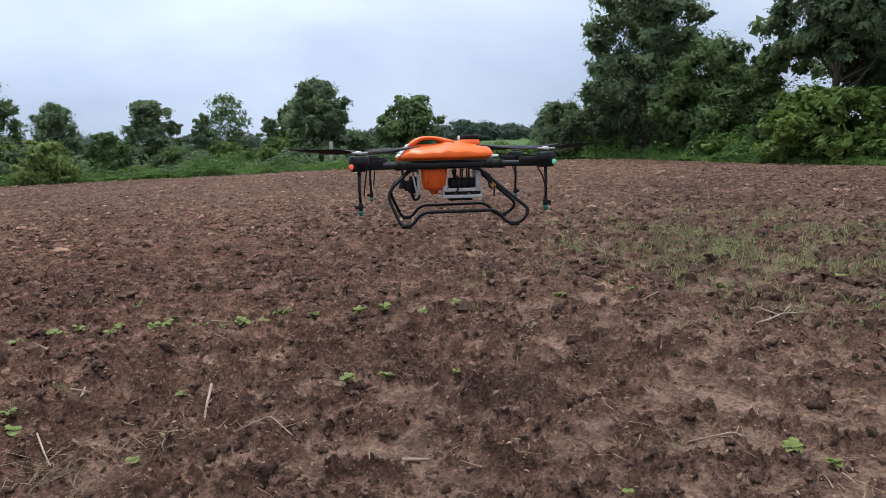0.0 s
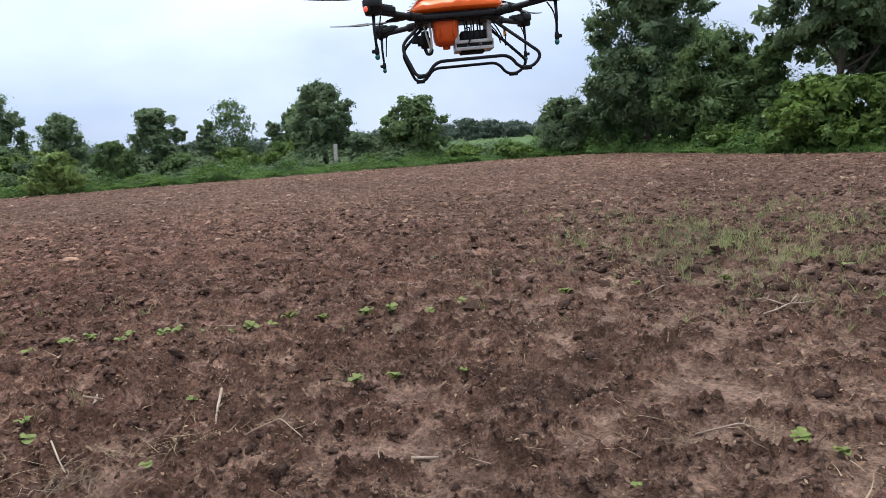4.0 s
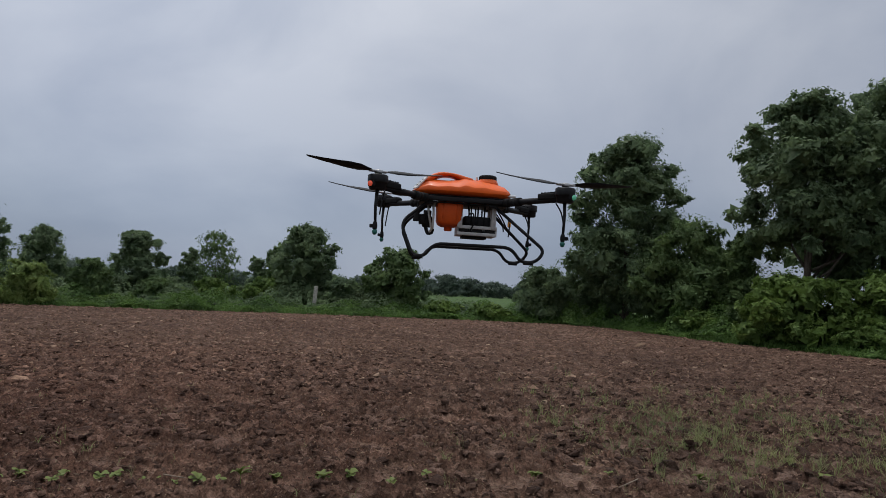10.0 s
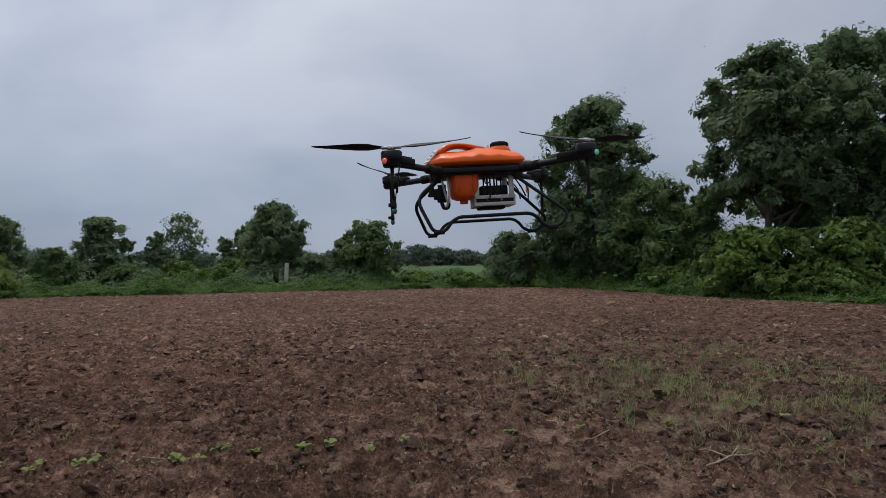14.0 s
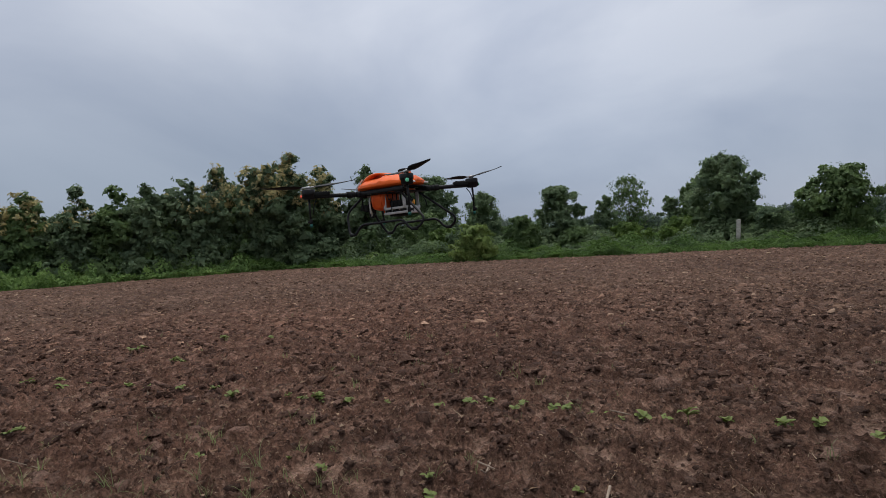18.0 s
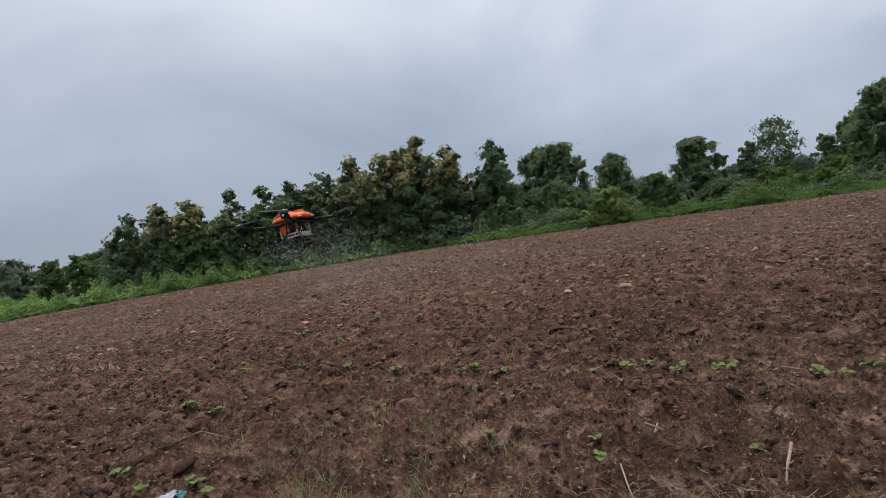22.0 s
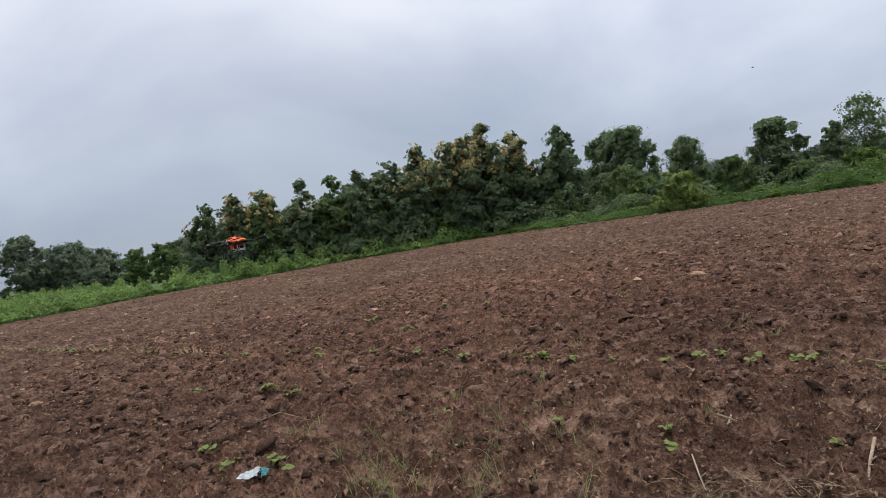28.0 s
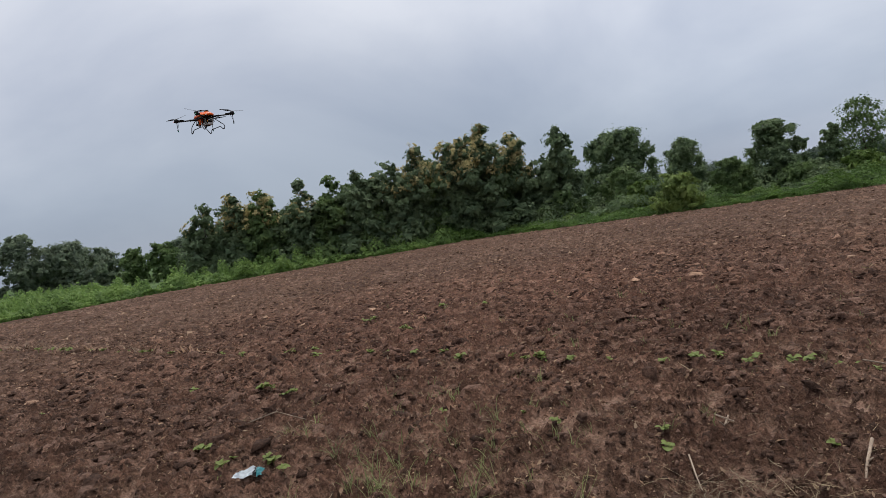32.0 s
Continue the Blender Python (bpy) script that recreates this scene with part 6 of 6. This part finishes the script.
def make_propeller(sx, sy, spin):
    hub = empty("propeller")
    hub.parent = drone
    for k in (0, 1):
        a = math.pi * k
        bm = bmesh.new()
        rows = []
        prof = ((0.030, 0.018, 20), (0.065, 0.030, 29), (0.11, 0.056, 28), (0.17, 0.062, 24), (0.24, 0.050, 20), (0.31, 0.037, 16), (0.365, 0.023, 13), (0.381, 0.006, 11))
        for r, w, tw in prof:
            r *= 1.05
            t = radians(tw) * spin
            up = 0.010 + 0.18 * r * r
            row = []
            for u, th in ((-0.5, 0.0), (-0.15, 0.0035), (0.25, 0.0030), (0.5, 0.0), (0.2, -0.0015), (-0.2, -0.0015)):
                yy, zz = u * w + 0.012 * math.sin(r * 9) * spin, th
                row.append(bm.verts.new((r, yy * math.cos(t) - zz * math.sin(t), up + yy * math.sin(t) + zz * math.cos(t))))
            rows.append(row)
        for p, q in zip(rows, rows[1:]):
            for i in range(6):
                bm.faces.new((p[i], p[(i + 1) % 6], q[(i + 1) % 6], q[i]))
        bm.faces.new(rows[0][::-1])
        bm.faces.new(rows[-1])
        bmesh.ops.recalc_face_normals(bm, faces=bm.faces)
        bmesh.ops.transform(bm, matrix=Matrix.Rotation(a, 4, "Z"), verts=bm.verts)
        part("blade", bm, BLACK, hub)
    bm = bmesh.new()
    box(bm, (0, 0, 0.010), (0.10, 0.034, 0.010), None, 0.003)
    lathe(bm, [(0.020, 0.0), (0.022, 0.004), (0.022, 0.016), (0.012, 0.020), (0.0, 0.020)], 16)
    part("blade_clamp", bm, GREY, hub, "pale metal blade clamp")
    return hub


make_shell()
make_frame()
make_battery()
make_pump()
make_skid(-1)
make_skid(1)
CORNERS = [(-1, -1, RED_LED), (1, -1, GREEN_LED), (-1, 1, RED_LED), (1, 1, GREEN_LED)]
for cx_, cy_, led_ in CORNERS:
    make_arm(cx_, cy_, led_)
PROPS = [make_propeller(cx_, cy_, cx_ * cy_) for cx_, cy_, _ in CORNERS]

# seconds, x y z, then turns about x, y, z
FLIGHT = [
    (0, -0.45, 3.90, 1.32, -1.2, 0.7, 11.0),
    (1, -0.36, 4.18, 1.42, 1.6, -1.5, 11.0),
    (2, -0.30, 4.19, 2.06, 0.5, -0.5, 11.2),
    (3, -0.33, 4.09, 2.25, 1.2, -1.4, 11.0),
    (6, -0.40, 4.20, 2.07, 1.6, -0.9, 10.8),
    (7, -0.27, 4.03, 2.08, 0.8, -1.6, 8.8),
    (8, -0.18, 3.89, 2.08, 0.9, -2.2, 8.8),
    (9, -0.25, 3.83, 2.10, -0.3, -1.4, 8.1),
    (10, -0.28, 3.86, 2.12, 1.9, 0.8, 10.0),
    (11, -0.04, 3.88, 2.18, 0.1, -3.7, 9.2),
    (12, 0.08, 3.78, 2.16, 0.1, -2.6, 8.0),
    (13, 0.17, 3.76, 2.12, 0.9, -2.8, 9.1),
    (15.5, -0.85, 3.57, 2.04, -1.4, -1.8, 8.7),
    (16, -1.39, 3.54, 2.03, -1.2, -0.4, 9.7),
    (16.5, -1.94, 3.66, 2.00, 0.2, -3.2, 10.4),
    (17, -2.51, 3.77, 1.97, 0.0, -3.1, 10.4),
    (17.5, -3.47, 4.18, 1.94, -1.0, -7.8, 14.2),
    (18, -4.13, 4.05, 1.91, 0.4, -2.1, 10.3),
    (19, -5.19, 4.02, 1.96, 0.0, 6.0, 11.3),
    (20, -5.28, 4.17, 1.79, 2.1, -6.7, 11.7),
    (21, -6.42, 4.04, 1.75, -2.2, -5.0, 12.6),
    (22, -8.19, 3.57, 1.81, -3.6, -4.4, 13.8),
    (23, -10.40, 3.22, 1.82, -0.6, -0.9, 12.5),
    (24, -12.95, 3.11, 1.71, -2.4, -0.2, 14.2),
    (25, -14.79, 3.02, 1.75, -3.0, 4.8, 16.9),
    (28, -16.65, 3.73, 1.79, 1.3, -0.3, 17.6),
    (30, -16.76, 3.40, 2.08, -1.4, 1.0, 16.9),
    (30.5, -16.98, 3.43, 2.61, -3.0, 0.6, 19.8),
    (31, -17.32, 3.58, 3.33, -0.1, -0.8, 18.7),
    (31.5, -17.36, 3.69, 4.15, 1.9, -1.8, 18.9),
    (32, -17.37, 3.70, 5.08, 1.4, 0.8, 19.4),
]

# blade angles seen at whole seconds, in the drone's own space
BLADES = {0: (35, 15, 20, 30), 1: (20, 20, 40, 170), 2: (0, 20, 60, 150), 3: (170, 30, 155, 60), 6: (60, 20, 5, 120), 7: (10, 40, 5, 60), 8: (30, 60, 20, 100), 9: (118, 45, 8, 125), 10: (30, 12, 25, 100), 11: (163, 138, 28, 70),
          12: (90, 160, 5, 80), 13: (175, 20, 60, 100), 16: (10, 165, 90, 60), 17: (63, 113, 20, 60), 18: (30, 150, 60, 160), 19: (150, 20, 60, 10), 20: (20, 60, 90, 140), 32: (10, 110, 60, 100)}


# ---- spray: small clouds of droplets that hang below the nozzles and sink into the soil ----
SPRAY_FROM, SPRAY_TO, PUFFS = 20.6, 26.4, 80


def flight_at(t):
    """The drone's place between two rows of its flight."""
    for a, b in zip(FLIGHT, FLIGHT[1:]):
        if a[0] <= t <= b[0]:
            k = (t - a[0]) / (b[0] - a[0])
            return Vector(a[1:4]).lerp(Vector(b[1:4]), k)
    return Vector(FLIGHT[-1][1:4])


def make_puffs():
    rng = np.random.default_rng(611)
    out = []
    meshes = []
    for k in range(4):
        m = 420
        c = rng.normal(size=(m, 3)) * np.array([0.26, 0.26, 0.15])
        u, w = sphere_dirs(rng, m), sphere_dirs(rng, m)
        w = np.cross(u, w)
        w /= np.linalg.norm(w, axis=1, keepdims=True)
        s = rng.uniform(0.005, 0.013, (m, 1))
        v = np.stack([c + u * s, c + w * s, c - u * s, c - w * s], 1)
        ob = mesh_from("spray_puff", v.reshape(-1, 3), np.arange(4 * m).reshape(-1, 4), MIST)
        meshes.append(ob)
        out.append(ob)
    for k in range(PUFFS - 4):
        ob = new("spray_puff", meshes[k % 4].data)
        out.append(ob)
    for ob in out:
        tagged(ob, "faint white cloud of fine spray droplets", "spray", "spray droplets", "stuff")
    return out


puffs = make_puffs()


# ---- a yellow butterfly that crosses the view once ----
def make_butterfly():
    top = empty("butterfly")
    tagged(top, "small yellow butterfly in flight", "butterfly")
    bm = bmesh.new()
    tube(bm, [(-0.011, 0, 0), (-0.004, 0, 0.001), (0.006, 0, 0.001), (0.013, 0, 0)], [0.001, 0.0019, 0.0016, 0.0006], 8)
    part("body", bm, BLACK_MATT, top)
    for s in (-1, 1):
        bm = bmesh.new()
        leaf_blade(bm, (0.003, 0, 0.001), (0.010, s * 0.014, 0.024), 0.019, 0.0)
        part("fore_wing", bm, WING, top)
        bm = bmesh.new()
        leaf_blade(bm, (-0.003, 0, 0.001), (-0.010, s * 0.012, 0.016), 0.016, 0.0)
        part("hind_wing", bm, WING, top)
    return top


butterfly = make_butterfly()


# ---- a small dark bird that passes high behind the border trees ----
def make_bird():
    top = empty("bird")
    tagged(top, "small dark bird in gliding flight", "bird")
    bm = bmesh.new()
    tube(bm, [(-0.17, 0, 0), (-0.10, 0, 0.0), (0.0, 0, 0.005), (0.09, 0, 0.01), (0.14, 0, 0.012)], [0.012, 0.035, 0.05, 0.035, 0.012], 8)
    part("body", bm, FEATHER, top)
    for s in (-1, 1):
        bm = bmesh.new()
        leaf_blade(bm, (0.03, s * 0.02, 0.02), (-0.03, s * 0.24, 0.06), 0.10, 0.03)
        part("wing", bm, FEATHER, top)
    bm = bmesh.new()
    leaf_blade(bm, (-0.14, 0, 0), (-0.27, 0, 0), 0.08, 0.0, (0.3, 0.5, 0.7, 0.9, 1.0))
    part("tail", bm, FEATHER, top)
    return top


bird = make_bird()


def motions():
    """The flight of the drone and the turning of its propellers."""
    walk(drone, [(t, pose(x, y, z, rx, ry, rz)) for t, x, y, z, rx, ry, rz in FLIGHT])
    for k, prop in enumerate(PROPS):
        sx, sy, _ = CORNERS[k]
        way = sx * sy
        rows, a = [], float(BLADES[0][k])
        for i in range(321):
            t = i / 10
            rows.append((t, pose(sx * ARM, sy * ARM, 0.078, 0, 0, a)))
            nxt = math.floor(t + 1e-6) + 1
            step = 72.0 * way
            if nxt in BLADES:
                left = round((nxt - t) * 10)
                step += ((BLADES[nxt][k] - (a + 72.0 * way * left) + 90) % 180 - 90) / left
            a += step
        walk(prop, rows)
    rng = random.Random(612)
    for k, puff in enumerate(puffs):
        born = round(SPRAY_FROM + (SPRAY_TO - SPRAY_FROM) * k / len(puffs), 1) + 0.03
        at = flight_at(born)
        nozzle = Vector((rng.choice((-0.2, 0.36)), rng.choice((-0.34, 0.34)), -0.24))
        spread = Vector((rng.uniform(-0.2, 0.2), rng.uniform(-0.2, 0.2), 0))
        rows = [(0.0, pose(at.x + nozzle.x, at.y + nozzle.y, -0.9)), (born - 0.02, pose(at.x + nozzle.x, at.y + nozzle.y, -0.9))]
        rows.append((born, pose(*(at + nozzle), rng.uniform(0, 60), 0, rng.uniform(0, 80))))
        mid = at + nozzle + spread
        rows.append((born + 0.4, pose(mid.x, mid.y, max(0.6, mid.z - 0.3), rng.uniform(0, 80), 20, 60)))
        low = mid + spread * rng.uniform(0.5, 1.6)
        fall = rng.uniform(0.9, 1.5)
        rows.append((born + fall, pose(low.x, low.y, max(0.5, mid.z - 0.55), rng.uniform(30, 80), 25, 80)))
        rows.append((born + fall + 0.06, pose(low.x, low.y, -0.9, 40, 30, 100)))
        rows.append((32.0, pose(low.x, low.y, -0.95, 40, 30, 100)))
        walk(puff, rows)
    walk(butterfly, [(0.0, pose(1.2, -1.0, 1.2, 0, 0, 60)), (23.2, pose(0.6, 0.4, 2.6, 0, 0, 60)), (23.8, pose(-1.05, 1.25, 2.55, 0, 10, 100)), (24.0, pose(-1.655, 1.387, 1.888, 15, -20, 130)), (24.2, pose(-2.2, 0.85, 2.6, 0, 10, 150)),
                     (25.0, pose(-2.0, -1.5, 2.4, 0, 0, 200)), (32.0, pose(-1.0, -2.5, 1.5, 0, 0, 200))])
    walk(bird, [(0.0, pose(82.7, 163.9, 46.9, 0, 0, -144)), (27.5, pose(-41.4, 74.3, 14.7, 0, 0, -144)), (28.1, pose(-46.7, 71.1, 12.9, 0, 0, -144)), (28.7, pose(-51.2, 67.9, 13.2, 0, 0, -144)), (29.0, pose(-52.9, 66.6, 12.1, 0, 0, -144)), (29.3, pose(-54.8, 65.0, 11.5, 0, 0, -144)), (29.6, pose(-57.2, 62.9, 10.6, 0, 0, -144)), (32.0, pose(-75.3, 49.9, 5.9, 0, 0, -144))])


motions()
